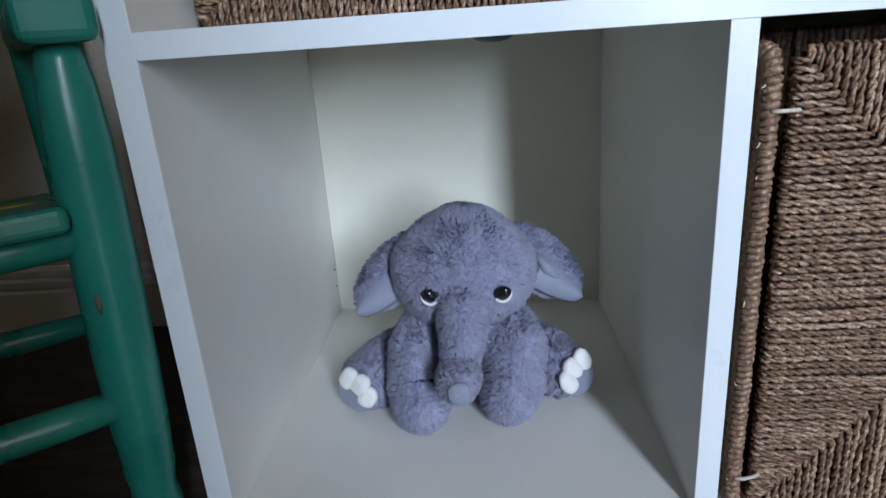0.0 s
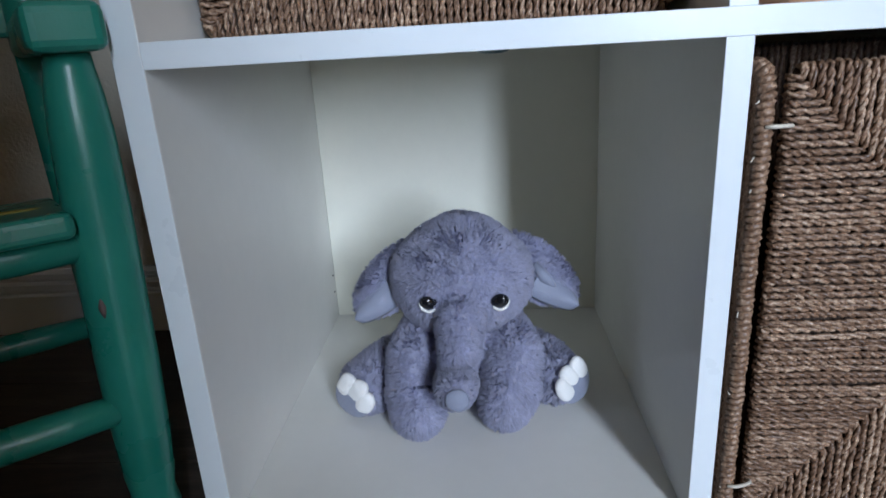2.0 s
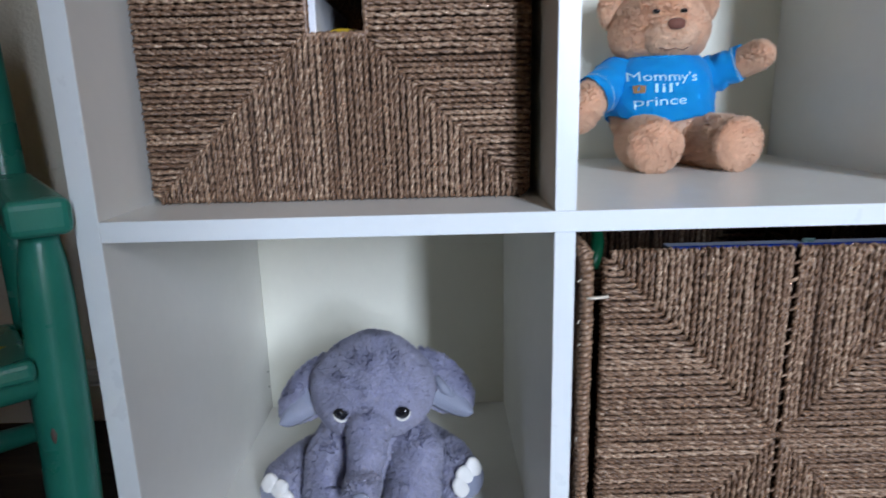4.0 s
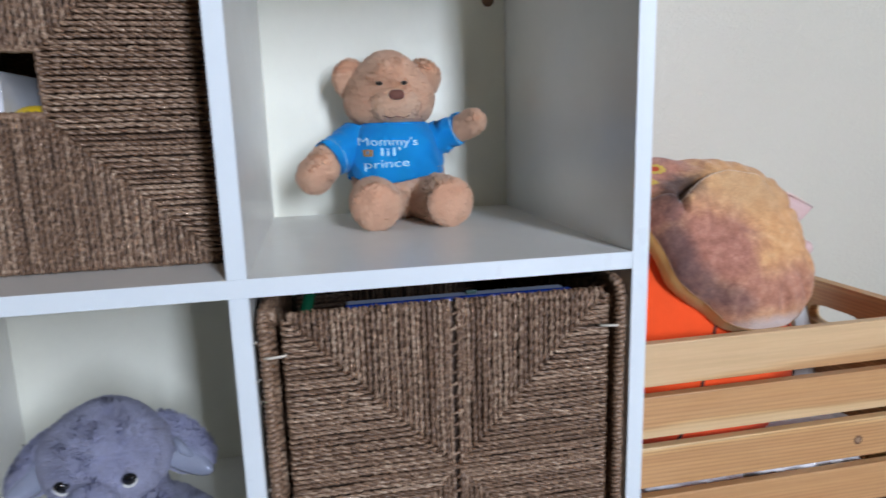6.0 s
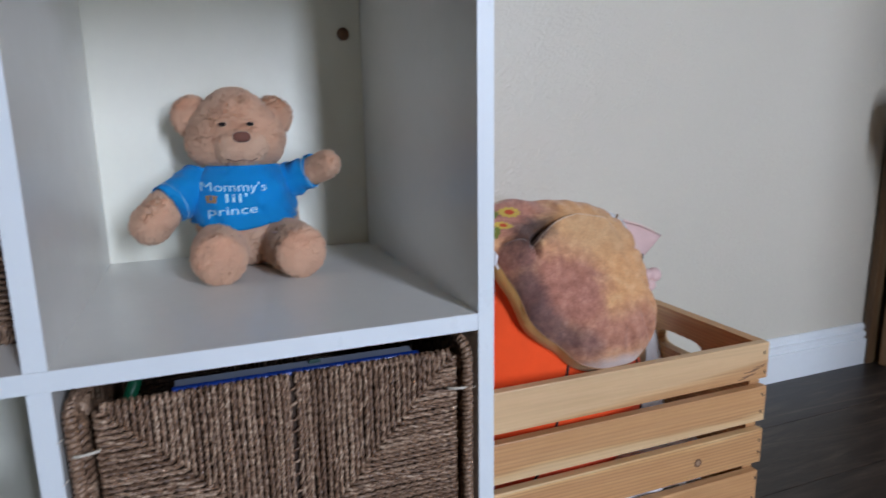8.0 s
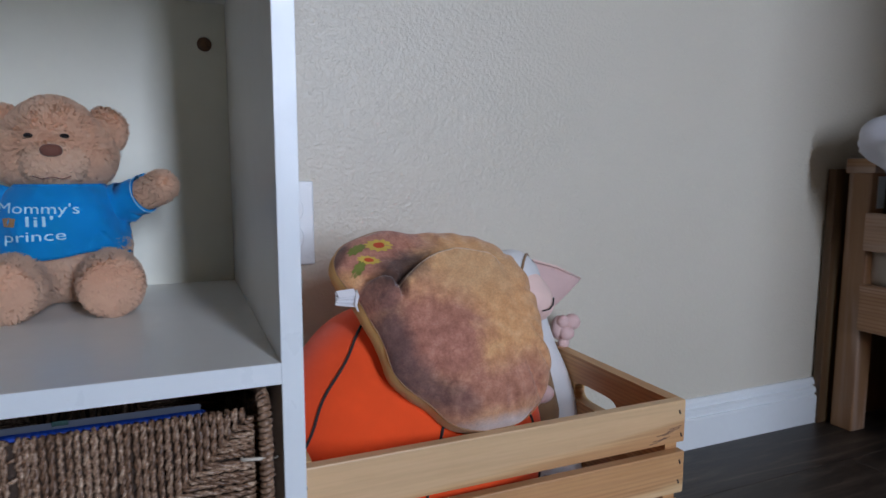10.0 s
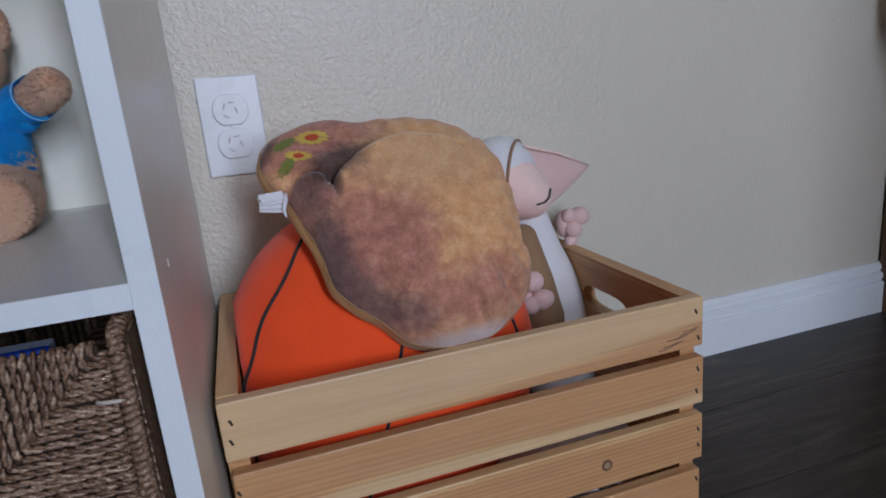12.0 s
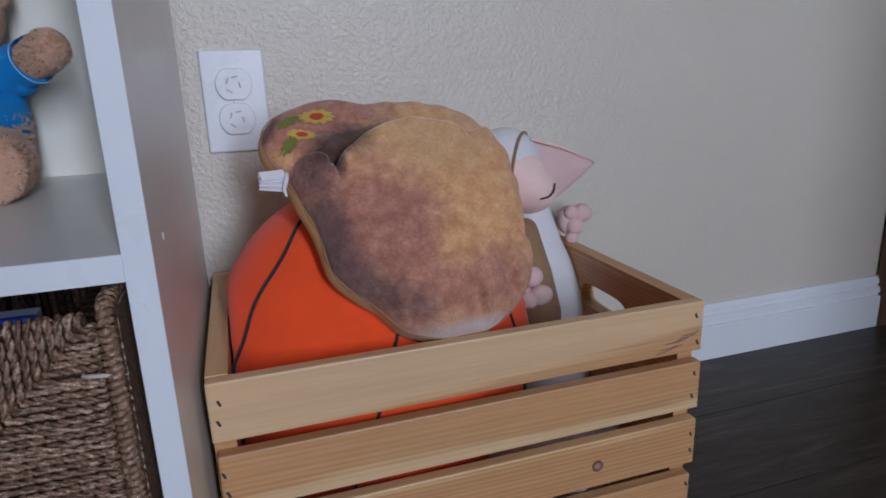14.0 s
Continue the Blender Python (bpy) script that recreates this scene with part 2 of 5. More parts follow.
def cloth(name, c, rough=0.85, var=0.07, weave=1400, size=25):
    m, t, b = node_mat(name, c, rough, 0, 0.2)
    v = coords(t)
    t.links.new(ramp(t, tex_noise(t, v, size, 4), [(0.3, tuple(x * (1 - var) for x in c)), (0.7, tuple(min(1, x * (1 + var)) for x in c))]), b.inputs["Base Color"])
    h = math_node(t, "ADD", tex_noise(t, v, weave, 2), math_node(t, "MULTIPLY", tex_noise(t, v, 38, 3), 1.5))
    bump(t, b, h, 0.4, 0.0009)
    return m


ELEPHANT = plush("grey_lavender_plush", (0.53, 0.535, 0.675), 0.95, 0.20, thru=0.5)
SATIN = cloth("blue_grey_velour", (0.24, 0.26, 0.34), 0.55)
TOE = cloth("white_felt", (0.80, 0.79, 0.76))
BLACK = painted("black_gloss_plastic", (0.008, 0.008, 0.01), 0.12, 0.02)
BEAR = plush("tan_bear_plush", (0.98, 0.715, 0.52), 0.95, 0.015, sheen=0.4, thru=0.5)
BEAR_FACE = plush("pale_muzzle_plush", (0.98, 0.755, 0.57), 0.95, 0.012, sheen=0.4, thru=0.5)
NOSE = cloth("brown_suede", (0.15, 0.05, 0.03), 0.7)
SHIRT = cloth("blue_jersey", (0.004, 0.43, 0.96), 0.8)
INK = cloth("pale_blue_stitching", (0.44, 0.76, 0.93), 0.7)
CROWN = cloth("brown_gold_stitching", (0.33, 0.19, 0.08), 0.7)
ORANGE = cloth("orange_fleece", (0.88, 0.078, 0.006), 0.9, 0.06)
SEAM = cloth("black_piping", (0.012, 0.012, 0.014), 0.8)
PINK = plush("pink_short_plush", (0.92, 0.68, 0.64), 0.9, 0.05)
SKIN = cloth("peach_velour", (0.90, 0.66, 0.585), 0.8)
WHITE_PLUSH = cloth("off_white_velour", (0.76, 0.76, 0.76), 0.9, 0.04)
WHITE_CLOTH = cloth("white_cotton", (0.80, 0.80, 0.82), 0.9, 0.04)
TAN_TRIM = cloth("brown_trim_cloth", (0.30, 0.18, 0.09))
BEDSHEET = cloth("pale_lavender_cotton", (0.62, 0.63, 0.70), 0.9, 0.06)
MATTRESS = cloth("cream_mattress_cover", (0.52, 0.47, 0.40), 0.9, 0.08)
BLUE = painted("blue_book_cover", (0.015, 0.06, 0.36), 0.25, 0.1)
PAGE = painted("white_card", (0.75, 0.76, 0.80), 0.5)
GREEN = painted("green_plastic", (0.01, 0.16, 0.07), 0.35)
YELLOW = painted("yellow_plastic", (0.75, 0.5, 0.02), 0.35)
BLACK_INK = cloth("black_thread", (0.02, 0.016, 0.016))


# ---- mesh helpers ----
def finish(me, smooth):
    if smooth:
        me.polygons.foreach_set("use_smooth", [True] * len(me.polygons))
    return me


def part(name, bm, material, parent=None, label="", smooth=False, kind="", at=None):
    me = bpy.data.meshes.new(name)
    bm.to_mesh(me)
    bm.free()
    me.materials.append(material)
    finish(me, smooth)
    ob = new(name, me)
    if parent:
        ob.parent = parent
    if at:
        ob.location = at
    return tagged(ob, label, kind=kind)


def array_part(name, verts, faces, material, parent=None, label="", smooth=True, kind=""):
    me = bpy.data.meshes.new(name)
    me.from_pydata(verts if isinstance(verts, list) else verts.tolist(), [], faces if isinstance(faces, list) else faces.tolist())
    me.materials.append(material)
    finish(me, smooth)
    ob = new(name, me)
    if parent:
        ob.parent = parent
    return tagged(ob, label, kind=kind)


def thing(name, label, category, at=(0, 0, 0), group="", kind=""):
    ob = new(name)
    ob.location = at
    ob.empty_display_size = 0.02
    return tagged(ob, label, category, group, kind)


def box(x0, x1, y0, y1, z0, z1, bevel=0.0, seg=2, bm=None):
    bm = bm or bmesh.new()
    made = bmesh.ops.create_cube(bm, size=1, matrix=Matrix.Translation(((x0 + x1) / 2, (y0 + y1) / 2, (z0 + z1) / 2)) @ Matrix.Diagonal((x1 - x0, y1 - y0, z1 - z0, 1)))
    if bevel:
        vs = set(made["verts"])
        bmesh.ops.bevel(bm, geom=[e for e in bm.edges if e.verts[0] in vs and e.verts[1] in vs], offset=bevel, segments=seg, affect="EDGES", profile=0.5)
    return bm


def sweep(points, radii, sides=12, bm=None, caps=True):
    """A round bar along points with a radius at each."""
    bm = bm or bmesh.new()
    pts = [Vector(p) for p in points]
    if not isinstance(radii, (list, tuple)):
        radii = [radii] * len(pts)
    rings, up = [], None
    for i, p in enumerate(pts):
        d = (pts[min(i + 1, len(pts) - 1)] - pts[max(i - 1, 0)]).normalized()
        if up is None:
            up = d.orthogonal().normalized()
        up = (up - d * up.dot(d)).normalized()
        side = d.cross(up)
        rings.append([bm.verts.new(p + (up * math.cos(a) + side * math.sin(a)) * radii[i]) for a in (2 * math.pi * k / sides for k in range(sides))])
    for a, b in zip(rings, rings[1:]):
        for k in range(sides):
            bm.faces.new((a[k], a[(k + 1) % sides], b[(k + 1) % sides], b[k]))
    if caps:
        bm.faces.new(rings[0][::-1])
        bm.faces.new(rings[-1])
    return bm


def blob(centre, radii, subdiv=4, lump=0.0, freq=20.0, turn=None, power=2.0, bm=None):
    """A soft rounded form: a ball drawn out to radii, with an uneven surface."""
    bm = bm or bmesh.new()
    made = bmesh.ops.create_icosphere(bm, subdivisions=subdiv, radius=1)["verts"]
    turn = turn or Matrix.Identity(3)
    for v in made:
        c = v.co.normalized()
        if power != 2.0:
            k = sum(abs(x) ** power for x in c) ** (-1 / power)
            c = c * k
        q = Vector((c.x * radii[0], c.y * radii[1], c.z * radii[2]))
        p = Vector(centre) + turn @ q
        if lump:
            p += (turn @ c) * lump * noise.noise(p * freq)
        v.co = p
    return bm


def merged(centre, balls, k=0.02, subdiv=4, lump=0.0, freq=30.0):
    """One skin drawn over several balls (place, radius), melted into one another, seen from a centre inside."""
    bm = bmesh.new()
    vs = bmesh.ops.create_icosphere(bm, subdivisions=subdiv, radius=1)["verts"]
    d = np.array([v.co.normalized() for v in vs])
    c = np.array(centre)
    far = np.full(len(d), 0.0)
    P = np.array([b[0] for b in balls])
    R = np.array([b[1] for b in balls])
    steps = np.linspace(0.005, 0.22, 130)
    for s in steps:
        p = c + d * s
        dist = np.linalg.norm(p[:, None, :] - P[None], axis=2) - R[None]
        f = -k * np.log(np.exp(-dist / k).sum(axis=1))
        far = np.where(f < 0, s, far)
    for v, dd, s in zip(vs, d, far):
        p = Vector(c + dd * (s + 0.001))
        v.co = p + Vector(dd) * lump * noise.noise(p * freq)
    for _ in range(2):
        bmesh.ops.smooth_vert(bm, verts=bm.verts, factor=0.5, use_axis_x=True, use_axis_y=True, use_axis_z=True)
    return bm


def fur(bm, count, length, width=0.0009, comb=(0, 0.3, -0.6), per=9, spread=0.0035, seed=1, lie=0.55, curl=28.0, sway=1.1, meet=0.55, sink=0.42):
    """Adds tufts of pile to a closed skin: clumps of fine blades that lean with the comb and meet at their tips."""
    rng = np.random.default_rng(seed)
    tri = bmesh.ops.triangulate(bm, faces=bm.faces[:])["faces"]
    bm.normal_update()
    co = np.array([v.co for v in bm.verts])
    bm.verts.index_update()
    fs = np.array([[v.index for v in f.verts] for f in tri])
    A, B, C = co[fs[:, 0]], co[fs[:, 1]], co[fs[:, 2]]
    nrm = np.cross(B - A, C - A)
    ar = np.linalg.norm(nrm, axis=1)
    nrm /= np.maximum(ar, 1e-12)[:, None]
    seeds = rng.choice(len(fs), count // per, p=ar / ar.sum())
    u, w = rng.random(len(seeds)), rng.random(len(seeds))
    flip = u + w > 1
    u[flip], w[flip] = 1 - u[flip], 1 - w[flip]
    P = A[seeds] + (B - A)[seeds] * u[:, None] + (C - A)[seeds] * w[:, None]
    N = nrm[seeds]
    flow = np.array([list(noise.noise_vector(Vector(p) * curl)) for p in P]) * sway + np.array(comb)
    T = flow - N * (flow * N).sum(1)[:, None]
    side = np.cross(N, T)
    side /= np.maximum(np.linalg.norm(side, axis=1), 1e-9)[:, None]
    Tn = np.cross(side, N)
    rows_v, rows_f, rows_n, n0 = [], [], [], 0
    for k in range(per):
        a, b = rng.normal(0, spread, len(P)), rng.normal(0, spread, len(P))
        root = P + side * a[:, None] + Tn * b[:, None] - N * 0.0012
        L = length * (0.65 + 0.6 * rng.random(len(P)))
        aim = N * (1 - lie) + T * lie * 0.9 + side * rng.normal(0, 0.14, len(P))[:, None]
        aim /= np.linalg.norm(aim, axis=1)[:, None]
        tip = root + aim * L[:, None]
        tip += (P + aim * L[:, None] - tip) * meet
        ang = rng.normal(0, 0.75, len(P))
        across = side * np.cos(ang)[:, None] + Tn * np.sin(ang)[:, None] * 0.5
        across *= np.where((np.cross(across, tip - root) * N).sum(1) < 0, -1.0, 1.0)[:, None]
        mid = (root + tip) / 2 + N * (L * 0.16)[:, None]
        h = width / 2
        rows_v.append(np.stack([root - across * h, root + across * h, mid - across * h * 0.85, mid + across * h * 0.85, tip], axis=1).reshape(-1, 3))
        blade = np.cross(across, tip - root)
        blade /= np.maximum(np.linalg.norm(blade, axis=1), 1e-9)[:, None]
        soft = N * 0.9 + blade * 0.5
        rows_n.append(np.repeat(soft / np.linalg.norm(soft, axis=1)[:, None], 5, axis=0))
        base = n0 + np.arange(len(P)) * 5
        rows_f += [np.stack([base, base + 1, base + 3], 1), np.stack([base, base + 3, base + 2], 1), np.stack([base + 2, base + 3, base + 4], 1)]
        n0 += len(P) * 5
    V, F = np.concatenate(rows_v), np.concatenate(rows_f)
    vn = np.array([v.normal for v in bm.verts])
    co = co - vn * length * sink        # the backing lies under the pile
    bm.free()
    return np.concatenate([co, V]), np.concatenate([fs, F + len(co)]), np.concatenate([vn] + rows_n)


def furry(name, bm, material, parent, count, length, label="", **kw):
    v, f, nor = fur(bm, int(count * 1.3), length, **kw)
    ob = array_part(name, v, f, material, parent, label)
    ob.data.normals_split_custom_set_from_vertices(nor.tolist())
    return ob


# ---- the large structure ----
def wall(name, bm, material, label, category="wall"):
    return tagged(part(name, bm, material), label, category, kind="structure")


wall("wall_north", box(WEST - 0.1, EAST + 0.1, WALL, WALL + 0.1, -0.05, TOP), WALLPAINT, "beige wall with orange-peel paint texture")
wall("wall_west", box(WEST - 0.1, WEST, BACK, WALL, -0.05, TOP), BOUNCE_PAINT, "unseen plain side wall, tan to warm the bounce light")
wall("wall_east", box(EAST, EAST + 0.1, BACK, WALL, -0.05, TOP), BOUNCE_PAINT, "unseen plain side wall beyond the bed, tan to warm the bounce light")
bm = box(WEST - 0.1, WIN[0], BACK - 0.12, BACK, -0.05, TOP)
box(WIN[1], EAST + 0.1, BACK - 0.12, BACK, -0.05, TOP, bm=bm)
box(WIN[0], WIN[1], BACK - 0.12, BACK, -0.05, WIN[2], bm=bm)
box(WIN[0], WIN[1], BACK - 0.12, BACK, WIN[3], TOP, bm=bm)
wall("wall_south", bm, BOUNCE_PAINT, "unseen plain wall with a tall window, tan to warm the bounce light")
# added unseen wall: its opening trims the window light left and right
bm = box(WEST, LIGHT_GAP[0], LIGHT_GAP[3] - 0.11, LIGHT_GAP[3], -0.05, TOP)
box(LIGHT_GAP[1], EAST, LIGHT_GAP[3] - 0.11, LIGHT_GAP[3], -0.05, TOP, bm=bm)
box(LIGHT_GAP[0], LIGHT_GAP[1], LIGHT_GAP[3] - 0.11, LIGHT_GAP[3], LIGHT_GAP[2], TOP, bm=bm)
wall("light_blocker", bm, BOUNCE_PAINT, "unseen added wall that blocks window light beside an opening")
wall("ceiling", box(WEST - 0.1, EAST + 0.1, BACK - 0.12, WALL + 0.1, TOP, TOP + 0.1), CEIL, "plain white painted ceiling", "ceiling")
floor = wall("floor", box(WEST - 0.1, EAST + 0.1, BACK - 0.12, WALL + 0.1, -0.06, -0.006), SUBFLOOR, "dark grey-brown wood-look plank floor", "floor")

window = tagged(new("window_1"), "tall narrow white-framed daylight window", "window", kind="structure")
window.location = (WIN[0], BACK - 0.09, WIN[2])
ww, wh = WIN[1] - WIN[0], WIN[3] - WIN[2]
for n, b in (("window_frame", (0, 0.035, 0, 0.05, 0, wh)), ("window_frame", (ww - 0.035, ww, 0, 0.05, 0, wh)), ("window_frame", (0.035, ww - 0.035, 0, 0.05, 0, 0.035)), ("window_frame", (0.035, ww - 0.035, 0, 0.05, wh - 0.035, wh))):
    part(n, box(*b, 0.003), TRIM, window)
glass, gt, gb = node_mat("clear_glass", (1, 1, 1), 0.02)
gb.inputs["Transmission Weight"].default_value = 1.0
pane = part("pane", box(0.035, ww - 0.035, 0.02, 0.026, 0.035, wh - 0.035), glass, window)
pane.visible_shadow = False
part("window_sill", box(-0.04, ww + 0.04, 0.092, 0.15, -0.03, -0.002, 0.004), TRIM, window)

# baseboard: a stepped profile along the shelf wall
prof = [(0, 0), (0.015, 0), (0.015, 0.056), (0.0135, 0.058), (0.0095, 0.0585), (0.0095, 0.0615), (0.0125, 0.064), (0.0120, 0.072), (0.0085, 0.0745), (0.0060, 0.075), (0.0060, 0.078), (0.0085, 0.080), (0.0078, 0.086), (0.0040, 0.0915), (0, 0.092)]
bm = bmesh.new()
ends = [[bm.verts.new((x, WALL - 0.0005 - d, z)) for d, z in prof] for x in (WEST, EAST)]
for i in range(len(prof) - 1):
    bm.faces.new((ends[0][i], ends[0][i + 1], ends[1][i + 1], ends[1][i]))
bm.faces.new(ends[0]), bm.faces.new(ends[1][::-1])
bmesh.ops.recalc_face_normals(bm, faces=bm.faces)
wall("baseboard", bm, TRIM, "white stepped baseboard along the wall", "baseboard")


# ---- the cube shelf ----
T, C = 0.016, 0.340
W = 3 * T + 2 * C
DEPTH = 0.392


# bluish copy of the board white, for edges that face the window
DAYLIT_EDGE = painted("daylit_edge_white", (0.765, 0.82, 0.84), 0.3, 0.02, 1400, 0.00006)


def cube_shelf():
    s = thing("cube_shelf", "white four-cube melamine shelf unit against the wall", "shelf")
    b = 0.0007
    part("side_panel", box(-0.004, T - 0.0015, 0, DEPTH, 0, W, b), MELAMINE, s)
    part("side_panel", box(W - T, W, 0, DEPTH, 0, W, b), MELAMINE, s)
    part("bottom_board", box(T - 0.0015, W - T, 0.0006, DEPTH - 0.006, 0.001, 0.018, b), MELAMINE, s)
    part("top_board", box(T - 0.0015, W - T, 0.0006, DEPTH - 0.006, W - T, W, b), MELAMINE, s)
    part("middle_shelf", box(T - 0.0015, W - T, 0.0004, DEPTH - 0.006, T + C, 2 * T + C, b), MELAMINE, s)
    part("divider", box(T + C, 2 * T + C, 0.001, DEPTH - 0.006, 0.018, T + C, b), MELAMINE, s)
    part("divider", box(T + C, 2 * T + C, 0.001, DEPTH - 0.006, 2 * T + C, W - T, b), MELAMINE, s)
    part("back_panel", box(T - 0.001, W - T - 0.0005, DEPTH - 0.0055, DEPTH - 0.001, 0.003, W - 0.003), BACKBOARD, s, "thin off-white hardboard back panel")
    # strips along the fronts of the boards; their cooler white paints the window light
    e = 0.0008
    for x0, x1, y, z0, z1 in ((-0.004, T - 0.0015, 0, 0, W), (W - T, W, 0, 0, W), (T - 0.0015, W - T, 0.0006, 0.001, 0.018), (T - 0.0015, W - T, 0.0006, W - T, W),
                              (T - 0.0015, W - T, 0.0004, T + C, 2 * T + C), (T + C, 2 * T + C, 0.001, 0.018, T + C), (T + C, 2 * T + C, 0.001, 2 * T + C, W - T)):
        part("daylit_edge", box(x0, x1, y - e, y - 0.00003, z0, z1, 0.0003, 1), DAYLIT_EDGE, s, "white board edge with cool window light in its colour")
    # wood-coloured fixing cap in the upper corner, small nails at the lower edge, a screw dimple outside
    bm = sweep([(0.687, DEPTH - 0.0095, 0.663), (0.687, DEPTH - 0.0075, 0.663), (0.687, DEPTH - 0.005, 0.663)], [0.0075, 0.0085, 0.0085], 20)
    part("fixing_cap", bm, KNOT, s, "dark brown round fixing cap", True)
    for z in (0.055, 0.078):
        part("pin", sweep([(T - 0.0018, 0.378, z), (T - 0.0004, 0.378, z)], 0.0011, 8), NAIL, s)
    for z in (0.368, 0.70):
        part("cam_dimple", sweep([(W - 0.0004, 0.055, z), (W + 0.0006, 0.055, z)], [0.0032, 0.0026], 14), MELAMINE, s)
    return s


cube_shelf()


# ---- seagrass baskets ----
def rope_arrays(paths, r, pitch=0.013, step=0.003, sides=7, seed=3):
    """Two-ply twisted rope along each path: a two-lobed round that turns as it goes."""
    rng = np.random.default_rng(seed)
    V, F, n0 = [], [], 0
    ang = 2 * math.pi * np.arange(sides) / sides
    for path in paths:
        p = np.array(path, float)
        seg = np.linalg.norm(np.diff(p, axis=0), axis=1)
        s = np.concatenate([[0], np.cumsum(seg)])
        n = max(3, int(s[-1] / step) + 1)
        q = np.linspace(0, s[-1], n)
        c = np.stack([np.interp(q, s, p[:, i]) for i in range(3)], 1)
        d = np.gradient(c, axis=0)
        d /= np.maximum(np.linalg.norm(d, axis=1), 1e-9)[:, None]
        up = np.array([0, 1.0, 0]) - d * d[:, 1:2]
        bad = np.linalg.norm(up, axis=1) < 0.2
        up[bad] = np.array([0, 0, 1.0]) - d[bad] * d[bad, 2:3]
        up /= np.linalg.norm(up, axis=1)[:, None]
        sd = np.cross(d, up)
        ph, rr = rng.random() * 6.28, r * (0.92 + 0.2 * rng.random())
        tw = ph + 2 * math.pi * q / (pitch * (0.85 + 0.3 * rng.random()))
        wob = 1 + 0.10 * np.sin(q * 310 + ph) + rng.normal(0, 0.035, n)
        rad = rr * wob[:, None] * (0.66 + 0.46 * np.abs(np.cos(ang[None] - tw[:, None])))
        ring = c[:, None] + rad[..., None] * (up[:, None] * np.cos(ang)[None, :, None] + sd[:, None] * np.sin(ang)[None, :, None])
        V.append(ring.reshape(-1, 3))
        i, k = np.meshgrid(np.arange(n - 1), np.arange(sides), indexing="ij")
        a, b = n0 + i * sides + k, n0 + i * sides + (k + 1) % sides
        F.append(np.stack([a, b, b + sides, a + sides], -1).reshape(-1, 4))
        n0 += n * sides
    return np.concatenate(V), np.concatenate(F)


def plied(paths, r, pitch=0.0165, seed=3):
    """Splits each rope path into the two strands that are twisted round one another."""
    rng = np.random.default_rng(seed)
    out = []
    for path in paths:
        p = np.array(path, float)
        s = np.concatenate([[0], np.cumsum(np.linalg.norm(np.diff(p, axis=0), axis=1))])
        n = max(4, int(s[-1] / 0.0016) + 1)
        q = np.linspace(0, s[-1], n)
        c = np.stack([np.interp(q, s, p[:, i]) for i in range(3)], 1)
        d = np.gradient(c, axis=0)
        d /= np.maximum(np.linalg.norm(d, axis=1), 1e-9)[:, None]
        up = np.array([0, 1.0, 0]) - d * d[:, 1:2]
        bad = np.linalg.norm(up, axis=1) < 0.2
        up[bad] = np.array([1.0, 0, 0.3]) - d[bad] * (d[bad, 0:1] + 0.3 * d[bad, 2:3])
        up /= np.linalg.norm(up, axis=1)[:, None]
        sd = np.cross(d, up)
        ph = rng.random() * 6.28
        tw = ph + 2 * math.pi * q / (pitch * (0.65 + 0.7 * rng.random())) + 0.9 * np.sin(q * 75 + ph)
        for k in (0, math.pi):
            out.append(c + (up * np.cos(tw + k)[:, None] + sd * np.sin(tw + k)[:, None]) * r * (0.44 + 0.10 * np.sin(q * 130 + 2 * ph))[:, None])
    return out


